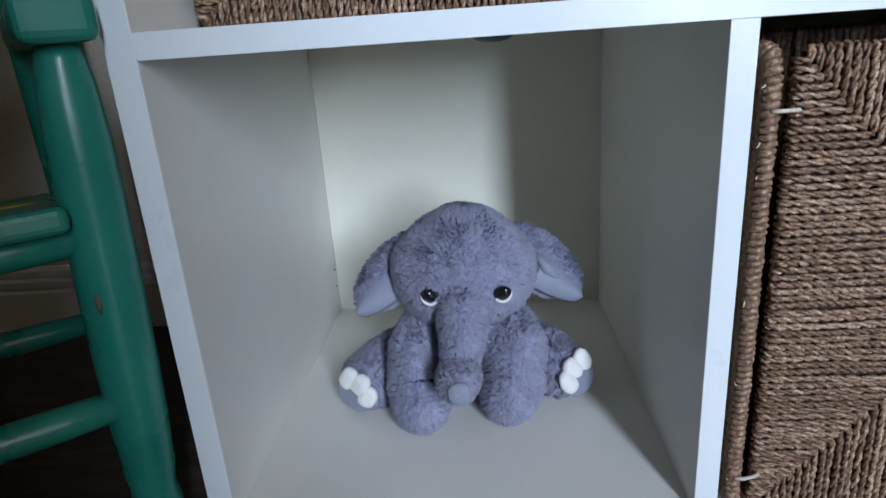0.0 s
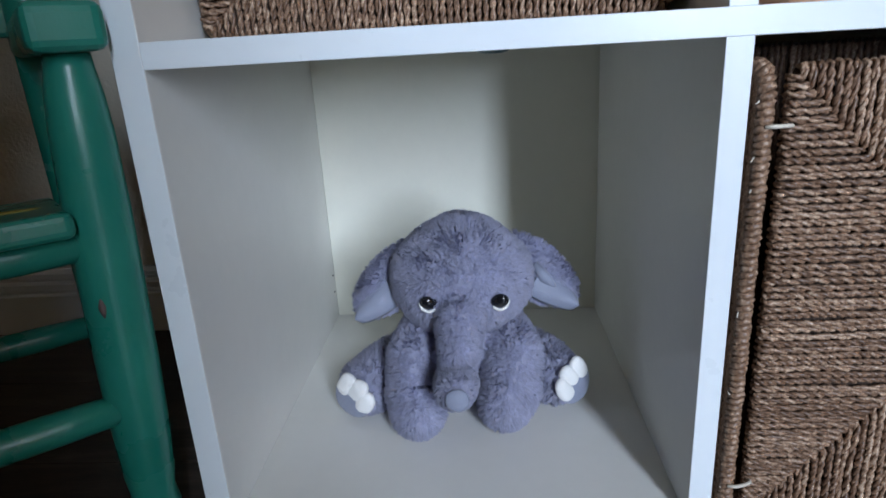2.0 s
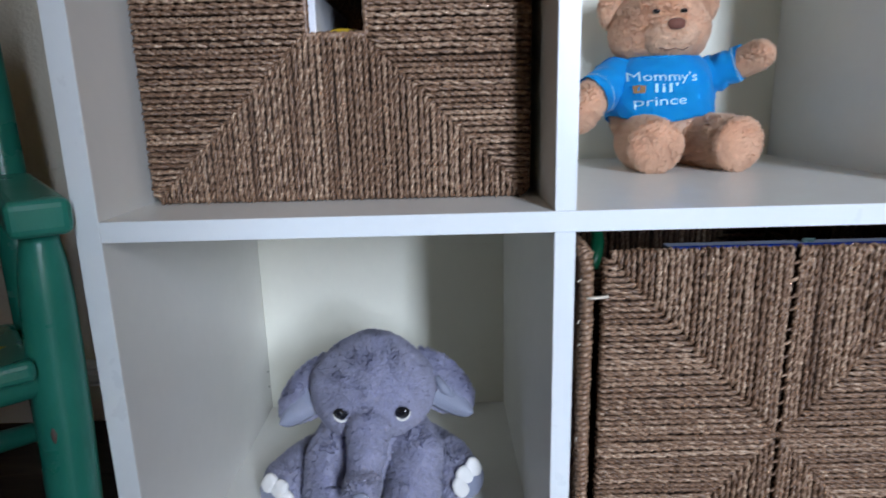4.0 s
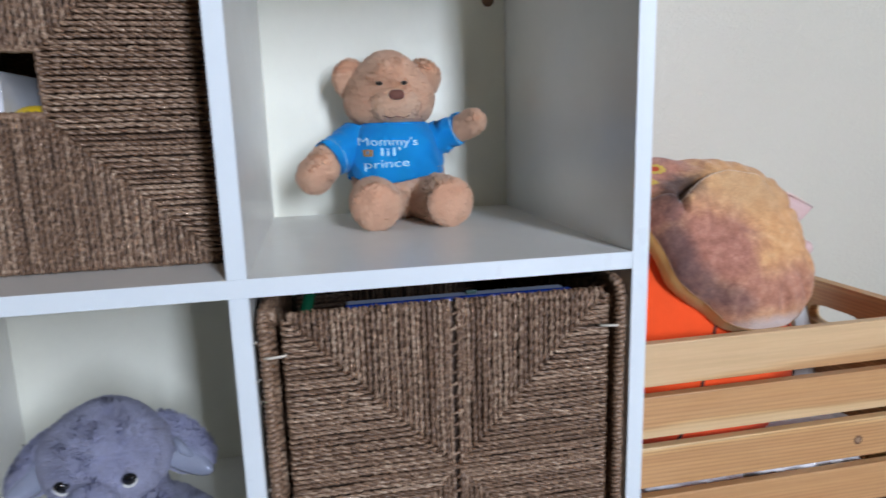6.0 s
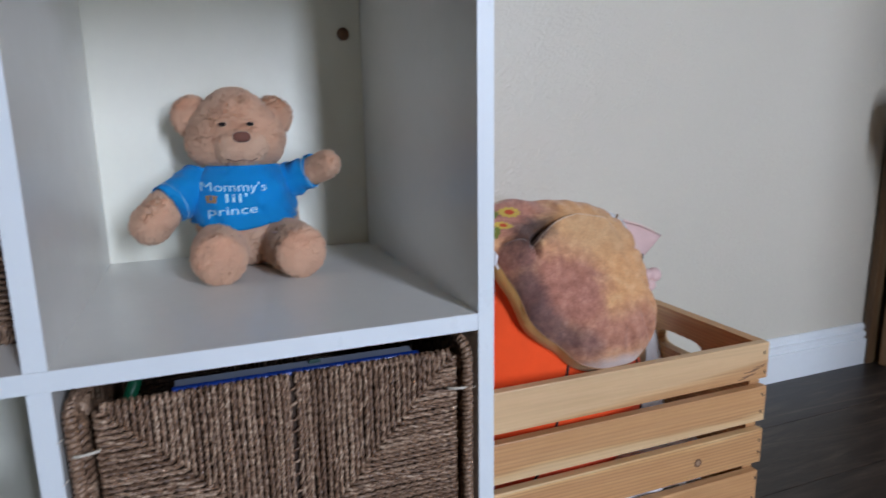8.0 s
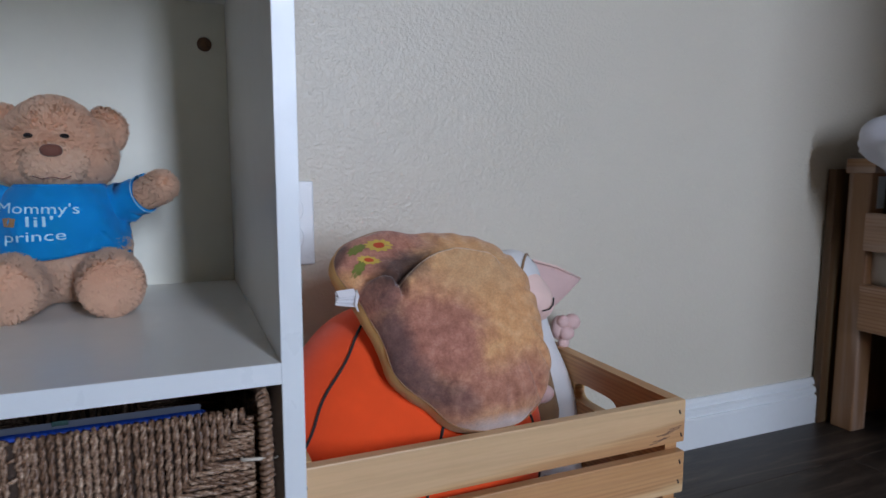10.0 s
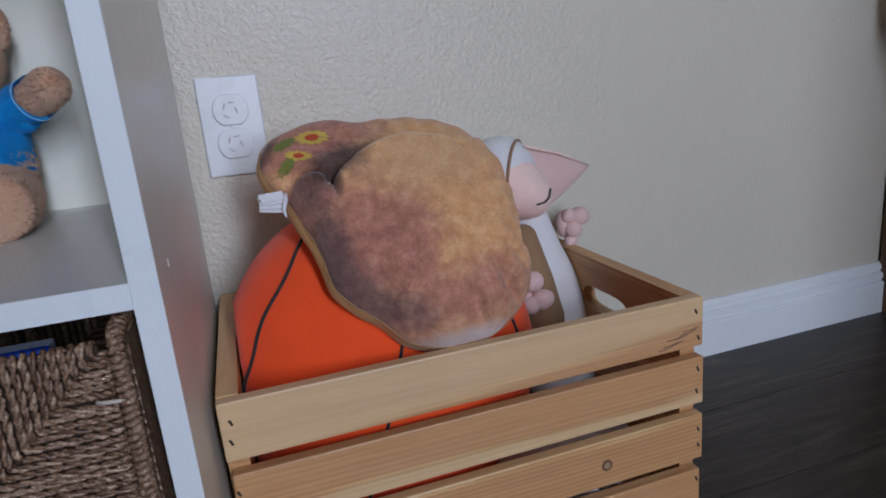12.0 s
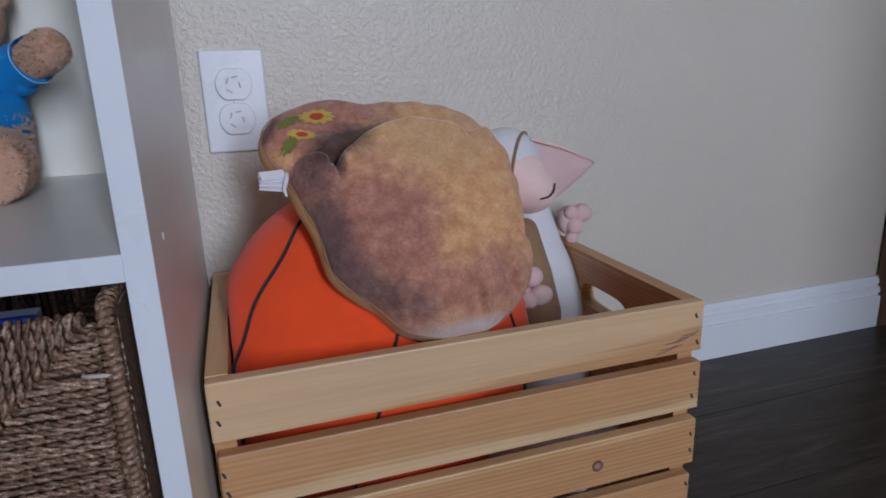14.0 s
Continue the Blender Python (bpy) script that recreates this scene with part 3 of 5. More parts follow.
def weave(w, h, r, hole=None, seam=True, seed=5, step=0.003):
    """Rope paths of one basket side, in its own plane (x along, z up, y out of the face): four fans that meet on the diagonals."""
    rng = np.random.default_rng(seed)
    paths = []

    def add(p0, p1, edge_first):
        a, b = np.array(p0, float), np.array(p1, float)
        L = np.linalg.norm(b - a)
        if L < 2.5 * r:
            return
        d = (b - a) / L
        dep = rng.normal(0, r * 0.12)
        side = np.array([d[2], 0, -d[0]])
        pts = []
        if edge_first:
            pts += [a + d * r * 0.6 + np.array([0, 2.6 * r, 0]), a + np.array([0, 1.1 * r, 0]), a + d * r * 0.9]
        else:
            pts += [a + np.array([0, 1.6 * r, 0]), a + d * r]
        for k in range(1, max(2, int(L / 0.03))):
            pts.append(a + d * L * k / max(2, int(L / 0.03)) + side * rng.normal(0, r * 0.18) + np.array([0, dep + rng.normal(0, r * 0.18), 0]))
        pts += [b - d * r * 0.8, b + d * r * 0.5 + np.array([0, 2.0 * r, 0])]
        paths.append(pts)

    def cut(fixed, lo, hi, upright):
        """Splits a run from lo to hi where it would cross the hole."""
        if hole:
            a0, a1, b0, b1 = hole if upright else (hole[2], hole[3], hole[0], hole[1])
            if a0 < fixed < a1 and lo < b1 and hi > b0:
                return [(x, y) for x, y in ((lo, b0), (b1, hi)) if y > x]
        return [(lo, hi)]

    pitch = 1.98 * r
    n = int(w / pitch / 2) * 2
    for i in range(n):
        u = (i + 0.5) * w / n
        reach = min(u, w - u) / (w / 2) * h / 2
        if seam and abs(u - w / 2) < pitch * 1.6:
            u += math.copysign(0.0016 if abs(u - w / 2) < pitch else 0.0008, u - w / 2)
        for lo, hi in cut(u, h - reach, h, True):
            add((u, 0, hi), (u, 0, lo), hi > h - 1e-6)
        for lo, hi in cut(u, 0, reach, True):
            add((u, 0, lo), (u, 0, hi), lo < 1e-6)
    n = int(h / pitch)
    for i in range(n):
        v = (i + 0.5) * h / n
        reach = min(v, h - v) / (h / 2) * w / 2
        for lo, hi in cut(v, 0, reach, False):
            add((lo, 0, v), (hi, 0, v), lo < 1e-6)
        for lo, hi in cut(v, w - reach, w, False):
            add((hi, 0, v), (lo, 0, v), hi > w - 1e-6)
    return paths


def panel_mesh(name, w, h, r, parent, m, hole=None, seed=5, step=0.003, sides=7, label="", seam=True):
    paths = weave(w, h, r, hole, seam, seed)
    if step < 0.004:
        v, f = rope_arrays(plied(paths, r, seed=seed), r * 0.62, pitch=0.011, step=0.0018, sides=5, seed=seed)
    else:
        v, f = rope_arrays(paths, r, step=step, sides=sides, seed=seed)
    v = v @ np.array(m.to_3x3()).T + np.array(m.translation)
    return array_part(name, v, f, GRASS, parent, label, kind="stuff")


# sheet behind the ropes, coloured as the shade between them
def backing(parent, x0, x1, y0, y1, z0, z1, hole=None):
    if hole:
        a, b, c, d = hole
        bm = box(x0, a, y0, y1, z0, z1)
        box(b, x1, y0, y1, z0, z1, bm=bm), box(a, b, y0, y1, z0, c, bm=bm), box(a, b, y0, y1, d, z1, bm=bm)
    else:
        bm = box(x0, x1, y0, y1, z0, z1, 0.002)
    return part("lining", bm, GAP_SHADE, parent)


def rolled_edge(parent, x, y, z0, z1, back, r=0.0046, seed=2):
    """A side panel seen on its edge: a wire wrapped in rope, up the front and back along the top."""
    paths, rng = [], random.Random(seed)
    run = [(x, y, z0 + 0.004), (x, y, z1 - 0.012), (x, y + 0.004, z1 - 0.003), (x, y + 0.014, z1), (x, back, z1 + 0.001)]
    s, out = 0.0, []
    for a, b in zip(run, run[1:]):
        a, b = Vector(a), Vector(b)
        n = max(1, int((b - a).length / 0.0008))
        for i in range(n):
            p = a.lerp(b, i / n)
            d = (b - a).normalized()
            e1 = Vector((1, 0, 0))
            e2 = d.cross(e1)
            ang = s * 2 * math.pi / 0.0046
            out.append(p + (e1 * math.cos(ang) + e2 * math.sin(ang)) * (r - 0.0012) * rng.uniform(0.96, 1.05))
            s += (b - a).length / n
    v, f = rope_arrays([out], 0.0024, pitch=0.009, step=0.0016, sides=6, seed=seed)
    array_part("rolled_edge", v, f, GRASS, parent, kind="stuff")
    part("edge_core", sweep([Vector(q) + Vector((0, 0.001, 0)) for q in run], r - 0.002, 8), GRASS, parent, smooth=True)


def lower_basket():
    k = thing("seagrass_basket", "brown twisted seagrass storage basket filled with books", "basket", group="baskets in the shelf")
    k.location = (0, 0, 0)
    x0, x1, z0, z1, y = 0.3955, 0.6910, 0.020, 0.3385, 0.003
    r = 0.00245
    panel_mesh("front_panel", x1 - x0, z1 - z0, r, k, Matrix.Translation((x0, y, z0)), seed=11, step=0.0026, sides=8)
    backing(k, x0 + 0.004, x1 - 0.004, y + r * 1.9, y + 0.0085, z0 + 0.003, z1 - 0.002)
    for x, sd in ((0.3815, 1), (0.6990, 2)):
        rolled_edge(k, x, 0.0005 if sd == 1 else -0.004, z0, 0.338 if sd == 1 else 0.345, 0.335, seed=sd)
        part("side_panel", box(x - 0.003, x + 0.003, 0.006, 0.335, z0 + 0.002, 0.335 if sd == 1 else 0.342, 0.001), GRASS, k)
        inner = Matrix.Translation((x + (0.006 if sd == 1 else -0.006), 0.012, z0)) @ Matrix.Rotation(radians(90), 4, "Z")
        if sd == 2:
            inner = Matrix.Translation((x - 0.006, 0.332, z0)) @ Matrix.Rotation(radians(-90), 4, "Z")
        panel_mesh("side_weave", 0.32, 0.318, 0.0034, k, inner, seed=20 + sd, step=0.005, sides=5)
    panel_mesh("back_panel", x1 - x0, 0.318, 0.0034, k, Matrix.Translation((x0, 0.332, z0)), seed=31, step=0.005, sides=5)
    backing(k, x0, x1, 0.335, 0.340, z0, 0.340)
    part("base", box(x0, x1, 0.006, 0.334, z0 - 0.0015, z0 + 0.004), GRASS, k)
    for x, dx in ((0.3805, 0.017), (0.7005, -0.018)):
        for z in (0.3045, 0.052):
            pts = [(x, -0.0045, z), (x + dx * 0.3, -0.0060, z + 0.0004), (x + dx * 0.7, -0.0040, z + 0.0002), (x + dx, -0.0010, z - 0.0003), (x + dx * 1.02, 0.004, z)]
            part("tie", sweep(pts, 0.0013, 8), CORD, k, "pale cord tie", True)
    # lacing down the seam between the two halves of the front
    rng = random.Random(9)
    xm, runs = (x0 + x1) / 2, []
    for i in range(23):
        z = z1 - 0.012 - i * 0.0132 + rng.uniform(-0.002, 0.002)
        if abs(z - (z0 + z1) / 2) > 0.01:
            runs.append([(xm - 0.0030, y + 0.0015, z - 0.0012), (xm - 0.001, y - 0.0002, z), (xm + 0.001, y - 0.0002, z + 0.0006), (xm + 0.0030, y + 0.0015, z + 0.0018)])
    v, f = rope_arrays(runs, 0.0012, pitch=0.006, step=0.001, sides=6, seed=6)
    array_part("seam_lacing", v, f, GRASS, k, kind="stuff")
    # loose rope ends at the rolled edge
    rng = random.Random(4)
    for i in range(9):
        z = rng.uniform(0.03, 0.34)
        a = Vector((0.376 if i % 3 else 0.7045, -0.004, z))
        d = Vector((-rng.uniform(0.001, 0.004) if i % 3 else rng.uniform(0.002, 0.004), -rng.uniform(0.001, 0.004), rng.uniform(-0.005, 0.005)))
        part("frayed_end", sweep([a, a + d * 0.6, a + d + Vector((0, 0, 0.001))], [0.0005, 0.0004, 0.0002], 5), CORD, k)
    return k


def upper_basket():
    k = thing("seagrass_basket", "brown twisted seagrass basket with a square hand hole", "basket", group="baskets in the shelf")
    x0, x1, z0, z1, y = 0.0235, 0.3465, 0.3735, 0.692, 0.075
    hole = (0.164, 0.2135, 0.508, 0.562)
    r = 0.00245
    panel_mesh("front_panel", x1 - x0, z1 - z0, r, k, Matrix.Translation((x0, y, z0)), (hole[0] - x0, hole[1] - x0, hole[2] - z0, hole[3] - z0), 41, 0.0026, 8, seam=False)
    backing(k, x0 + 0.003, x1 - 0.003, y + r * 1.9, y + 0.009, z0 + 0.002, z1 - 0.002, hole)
    ring = [(hole[0], y + 0.003, hole[2]), (hole[1], y + 0.003, hole[2]), (hole[1], y + 0.003, hole[3]), (hole[0], y + 0.003, hole[3]), (hole[0], y + 0.003, hole[2])]
    v, f = rope_arrays([[a, tuple((np.array(a) + np.array(b)) / 2), b] for a, b in zip(ring, ring[1:])], 0.0032, step=0.0025, seed=8)
    array_part("hole_binding", v, f, GRASS, k, kind="stuff")
    for x, turn in ((x0, -90), (x1, 90)):
        m = Matrix.Translation((x, (0.385 if turn < 0 else 0.08), z0)) @ Matrix.Rotation(radians(turn), 4, "Z")
        panel_mesh("side_panel", 0.305, z1 - z0, 0.0034, k, m, seed=150 + int(turn), step=0.005, sides=5)
        xi = x + (0.004 if turn < 0 else -0.004)
        part("lining", box(xi - 0.0015, xi + 0.0015, 0.083, 0.383, z0 + 0.002, z1 - 0.003), GRASS, k)
    part("back_panel", box(x0 + 0.004, x1 - 0.004, 0.376, 0.384, z0, z1, 0.002), GRASS, k)
    part("base", box(x0 + 0.004, x1 - 0.004, 0.083, 0.376, z0 - 0.0012, z0 + 0.004), GRASS, k)
    return k


lower_basket()
upper_basket()


# ---- pine crate ----
CX0, CX1, CY0, CY1, CZ = 0.735, 1.191, 0.094, 0.398, 0.243


def crate():
    c = thing("wooden_crate", "open slatted pine crate full of plush toys", "crate")
    th = 0.0125
    rng = random.Random(9)
    for i in range(4):
        z1 = CZ - i * 0.0637
        z0 = z1 - 0.0515 + rng.uniform(-0.001, 0.001)
        for y0, y1 in ((CY0, CY0 + th), (CY1 - th, CY1)):
            e = rng.uniform(-0.0015, 0.0025)
            ob = part("slat", box(-0.228 + (0.002 if i else 0), 0.228 + e, -th / 2, th / 2, -(z1 - z0) / 2, (z1 - z0) / 2, 0.0016, 2), (PINE_TOP, PINE_SECOND, PINE_THIRD, PINE)[i] if y0 == CY0 else PINE, c, at=((CX0 + CX1) / 2, (y0 + y1) / 2, (z0 + z1) / 2))
            ob.rotation_euler = (0, radians(rng.uniform(-0.18, 0.18)), 0)
            if y0 == CY0:
                for x in (CX0 + 0.0065, CX1 - 0.0065):
                    for zz in (z1 - 0.014, z1 - 0.038):
                        q = (x + rng.uniform(-0.003, 0.003), y0, zz + rng.uniform(-0.004, 0.004))
                        part("staple", sweep([(q[0] - 0.0009, y0 - 0.0002, q[2] + 0.0024), (q[0] + 0.0010, y0 - 0.0002, q[2] - 0.0022)], 0.00115, 6), NAIL, ob).matrix_parent_inverse = ob.matrix_basis.inverted()
    # end boards with a rounded hand slot
    for x0, x1 in ((CX0, CX0 + 0.017), (CX1 - 0.017, CX1)):
        y0, y1, z0, z1 = CY0 + th + 0.0003, CY1 - th - 0.0003, 0.002, CZ
        yc, zc, hw, hh = (y0 + y1) / 2, 0.192, 0.048, 0.0145
        bm = bmesh.new()
        outer, inner = [], []
        N = 48
        for i in range(N):
            a = 2 * math.pi * (i + 0.5) / N
            cx, cz = math.cos(a), math.sin(a)
            s = min((y1 - yc) / abs(cx), ((z1 - zc) if cz > 0 else (zc - z0)) / abs(cz))
            outer.append((yc + cx * s, zc + cz * s))
            inner.append((yc + hw * math.copysign(abs(cx) ** 0.42, cx), zc + hh * math.copysign(abs(cz) ** 0.75, cz)))
        for j, y, z in ((0, y0, z0), (0, y1, z0), (0, y0, z1), (0, y1, z1)):
            k = min(range(N), key=lambda q: (outer[q][0] - y) ** 2 + (outer[q][1] - z) ** 2)
            outer[k] = (y, z)
        lay = [[[bm.verts.new((x, p[0], p[1])) for p in ring] for ring in (outer, inner)] for x in (x0, x1)]
        for i in range(N):
            j = (i + 1) % N
            bm.faces.new((lay[0][0][i], lay[0][0][j], lay[0][1][j], lay[0][1][i]))
            bm.faces.new((lay[1][0][j], lay[1][0][i], lay[1][1][i], lay[1][1][j]))
            bm.faces.new((lay[0][0][j], lay[0][0][i], lay[1][0][i], lay[1][0][j]))
            bm.faces.new((lay[0][1][i], lay[0][1][j], lay[1][1][j], lay[1][1][i]))
        bmesh.ops.recalc_face_normals(bm, faces=bm.faces)
        part("end_board", bm, PINE_Y, c, "pine end board with a hand slot")
    for i in range(5):
        y0 = CY0 + th + 0.002 + i * 0.0557
        part("bottom_slat", box(CX0 + 0.018, CX1 - 0.018, y0, y0 + 0.05, 0.003, 0.012, 0.001), PINE, c)
    # a knot in the third slat, and a cluster of dark grain near the end of the top one
    kx, kz = 1.0785, 0.0880
    part("knot", sweep([(kx, CY0 - 0.0004, kz), (kx, CY0 + 0.003, kz)], [0.0062, 0.0062], 18), KNOT, c, "dark round wood knot")
    part("knot_heart", sweep([(kx, CY0 - 0.00065, kz), (kx, CY0 + 0.002, kz)], [0.0036, 0.0036], 14), painted("grey_knot_heart", (0.30, 0.20, 0.13), 0.6, 0.3, 500, 0.0003, 200), c)
    rng = random.Random(3)
    for i in range(7):
        x0, z0 = 1.150 + 0.004 * i + rng.uniform(-0.004, 0.004), 0.1965 + 0.0024 * i + rng.uniform(-0.002, 0.002)
        pts = [(x0 + q * 0.011, CY0 + 0.0004, z0 + 0.0012 * q * q + 0.0016 * q) for q in np.linspace(-1, 1, 9)]
        pts = [q for q in pts if q[0] < CX1 - 0.002]
        if len(pts) > 2:
            part("grain_streak", sweep(pts, [0.0003] + [0.0008] * (len(pts) - 2) + [0.0004], 5), KNOT, c, "dark curved grain streak")
    return c


crate()


# ---- wall outlet ----
SLOT = painted("grey_plastic", (0.50, 0.49, 0.48), 0.6)


def outlet():
    o = thing("wall_outlet", "white duplex wall outlet with safety caps", "outlet", (0.7835, WALL, 0.4405))
    part("cover_plate", box(-0.0348, 0.0348, -0.0058, -0.0004, -0.0568, 0.0568, 0.0022, 3), PLASTIC, o)
    for z in (0.0192, -0.0192):
        bm = bmesh.new()
        ring = []
        for k in range(40):
            a = 2 * math.pi * k / 40
            ring.append((0.0202 * math.cos(a), max(-0.0174, min(0.0174, 0.0202 * math.sin(a)))))
        lays = [[bm.verts.new((x * s, y, zz * s + z)) for x, zz in ring] for y, s in ((-0.0055, 1.0), (-0.0090, 1.0), (-0.0098, 0.95))]
        for a, b in zip(lays, lays[1:]):
            for k in range(40):
                bm.faces.new((a[k], a[(k + 1) % 40], b[(k + 1) % 40], b[k]))
        bm.faces.new(lays[-1])
        bmesh.ops.recalc_face_normals(bm, faces=bm.faces)
        cap = part("safety_cap", bm, PLASTIC, o)
        for x, zz, sx, sz, tilt in ((-0.0068, 0.004, 0.0009, 0.0036, 20), (0.0062, -0.0012, 0.0009, 0.0034, -15), (-0.0055, -0.0075, 0.0036, 0.0008, 35), (0.0015, 0.0078, 0.0034, 0.0008, -12)):
            s = part("slot", box(-sx, sx, -0.0007, 0.0006, -sz, sz, 0.0003, 1), SLOT, cap, at=(x, -0.0098, z + zz))
            s.rotation_euler = (0, radians(tilt), 0)
    part("screw", sweep([(0, -0.0055, 0), (0, -0.0068, 0), (0, -0.0072, 0)], [0.0032, 0.003, 0.0012], 14), PLASTIC, o, smooth=True)
    return o


outlet()


# ---- teal child's chair ----
def chair():
    c = thing("child_chair", "glossy teal painted wooden child's armchair, chipped", "chair", (-0.0225, -0.014, 0))
    c.rotation_euler = (0, 0, radians(38))
    z = [0.0, 0.02, 0.05, 0.065, 0.08, 0.11, 0.16, 0.22, 0.28, 0.32, 0.345, 0.36, 0.3685]
    r = [0.014, 0.0165, 0.0175, 0.0150, 0.0170, 0.0185, 0.0195, 0.0197, 0.0192, 0.0180, 0.0160, 0.0135, 0.0125]
    for x, lean in ((0, 1), (-0.33, -1)):
        part("front_leg", sweep([(x - lean * 0.011 * (0.37 - q) / 0.37, lean * 0.008 * (0.37 - q) / 0.37, q) for q in z], r, 28), TEAL, c, smooth=True)
    axis = Vector((-0.006, 0.004, 0.0))
    n = Vector((-math.sin(radians(38)), -math.cos(radians(38)), 0)) + Vector((0.25, 0, 0))
    n.normalize()
    chip = [axis + n * 0.0186 + Vector((0, 0, q)) for q in (0.2225, 0.217, 0.2135, 0.209)]
    part("chip", sweep(chip, [0.0010, 0.0026, 0.0022, 0.0010], 10), CHIP, c, "bare dark chip in the paint", True)
    for x in (0, -0.33):
        part("armrest", box(x - 0.0205, x + 0.0205, -0.028, 0.20, 0.3685, 0.3955, 0.0065, 3), TEAL, c)
        q = [0.0, 0.05, 0.2, 0.27, 0.36, 0.45, 0.56, 0.60]
        part("back_post", sweep([(x, 0.205 + 0.14 * max(0, h - 0.27), h) for h in q], [0.013, 0.016, 0.0175, 0.018, 0.0185, 0.018, 0.016, 0.012], 20), TEAL, c, smooth=True)
    for z0, z1 in ((0.385, 0.436), (0.49, 0.54)):
        part("back_slat", box(-0.318, -0.012, 0.222, 0.234, z0, z1, 0.004), TEAL, c)
    # seat boards laid side by side, falling to the back
    for x0, x1 in ((-0.088, -0.018), (-0.164, -0.093), (-0.240, -0.169), (-0.312, -0.245)):
        ob = part("seat_board", box(x0, x1, -0.004, 0.19, -0.008, 0.008, 0.005, 3), TEAL, c, at=(0, -0.022, 0.2735))
        ob.rotation_euler = (radians(-7), 0, 0)
    bm = blob((-0.050, 0.05, 0.2725), (0.020, 0.008, 0.0016), 3, 0, 1, Euler((radians(-7), 0, 0)).to_matrix())
    part("worn_patch", bm, painted("worn_yellow_paint", (0.30, 0.26, 0.05), 0.5, 0.3, 300, 0.0002, 80), c, "yellowed worn patch", True)
    for y, h in ((0.0, 0.2550), (0.0, 0.138), (0.205, 0.235), (0.205, 0.125)):
        part("rung", sweep([(-0.32, y, h), (-0.27, y, h), (-0.165, y, h), (-0.05, y, h), (-0.006, y, h)], [0.009, 0.0105, 0.012, 0.0112, 0.0098], 18), TEAL, c, smooth=True)
    for x in (-0.008, -0.322):
        part("side_rung", sweep([(x, 0.008, 0.175), (x, 0.10, 0.172), (x, 0.198, 0.168)], [0.0095, 0.0115, 0.0095], 16), TEAL, c, smooth=True)
    return c


chair()


# ---- bed at the far end ----
def bed():
    b = thing("child_bed", "beech wood child's bed with rails and pale bedding", "bed")
    x = 1.855
    for y in (0.352, -1.15):
        part("post", box(x, x + 0.042, y - 0.022, y + 0.022, 0, 0.515, 0.003), BEDWOOD_Z, b)
        part("post_cap", box(x - 0.002, x + 0.05, y - 0.029, y + 0.028, 0.509, 0.537, 0.002), BEDWOOD, b)
        part("post", box(x + 0.72, x + 0.762, y - 0.028, y + 0.028, 0, 0.515, 0.003), BEDWOOD_Z, b)
    # thin white plate added to draw the bright patch on the post
    part("bright_patch", box(x + 0.019, x + 0.040, 0.3285, 0.3298, 0.442, 0.503, 0.0004), PLASTIC, b, "pale bright patch on the post, put in as a thin white plate")
    # the board's dark colour stands in for the shadow beside the post
    part("head_board", box(x - 0.02, x + 0.75, 0.386, 0.403, 0.0, 0.517, 0.002), SHADED_WOOD, b, "head board with the shade behind the post put into its dark colour")
    for z0, z1 in ((0.362, 0.434), (0.207, 0.297)):
        part("side_rail", box(x - 0.008, x + 0.012, -1.14, 0.332, z0, z1, 0.003), BEDWOOD, b)
        part("side_rail", box(x + 0.745, x + 0.765, -1.14, 0.332, z0, z1, 0.003), BEDWOOD, b)
    part("slat_base", box(x + 0.02, x + 0.74, -1.14, 0.36, 0.26, 0.28), BEDWOOD, b)
    m = tagged(part("mattress", box(x + 0.02, x + 0.74, -1.13, 0.355, 0.2805, 0.395, 0.03, 4), MATTRESS, smooth=True), "cream covered mattress on the bed", "mattress")
    return b


bed()


def soft_pillow(name, centre, radii, turn, material, label, category, lump=0.02, freq=9, creases=0.006, seed=0):
    bm = blob(centre, radii, 5, 0, 1, turn, 2.6)
    for v in bm.verts:
        n = (v.co - Vector(centre)).normalized()
        v.co += n * (lump * noise.noise(v.co * freq + Vector((seed, 0, 0))) + creases * (1 - 3.2 * abs(noise.noise(Vector((v.co.x * freq * 1.6, v.co.y * freq * 2.6 + v.co.z * freq, seed))))) + creases * 0.5 * noise.noise(v.co * freq * 4 + Vector((0, seed, 0))))
    return tagged(part(name, bm, material, smooth=True), label, category)


soft_pillow("bed_pillow", (2.03, 0.185, 0.522), (0.25, 0.205, 0.092), Euler((0.50, -0.1, 0.1)).to_matrix(), BEDSHEET, "rumpled pale lavender pillow on the bed", "pillow", 0.055, 7, 0.020, 3)
soft_pillow("bed_blanket", (2.22, -0.42, 0.46), (0.30, 0.38, 0.085), Euler((0, -0.1, 0)).to_matrix(), BEDSHEET, "rumpled pale blanket heaped on the bed", "blanket", 0.05, 6, 0.014, 8)

from mathutils.bvhtree import BVHTree


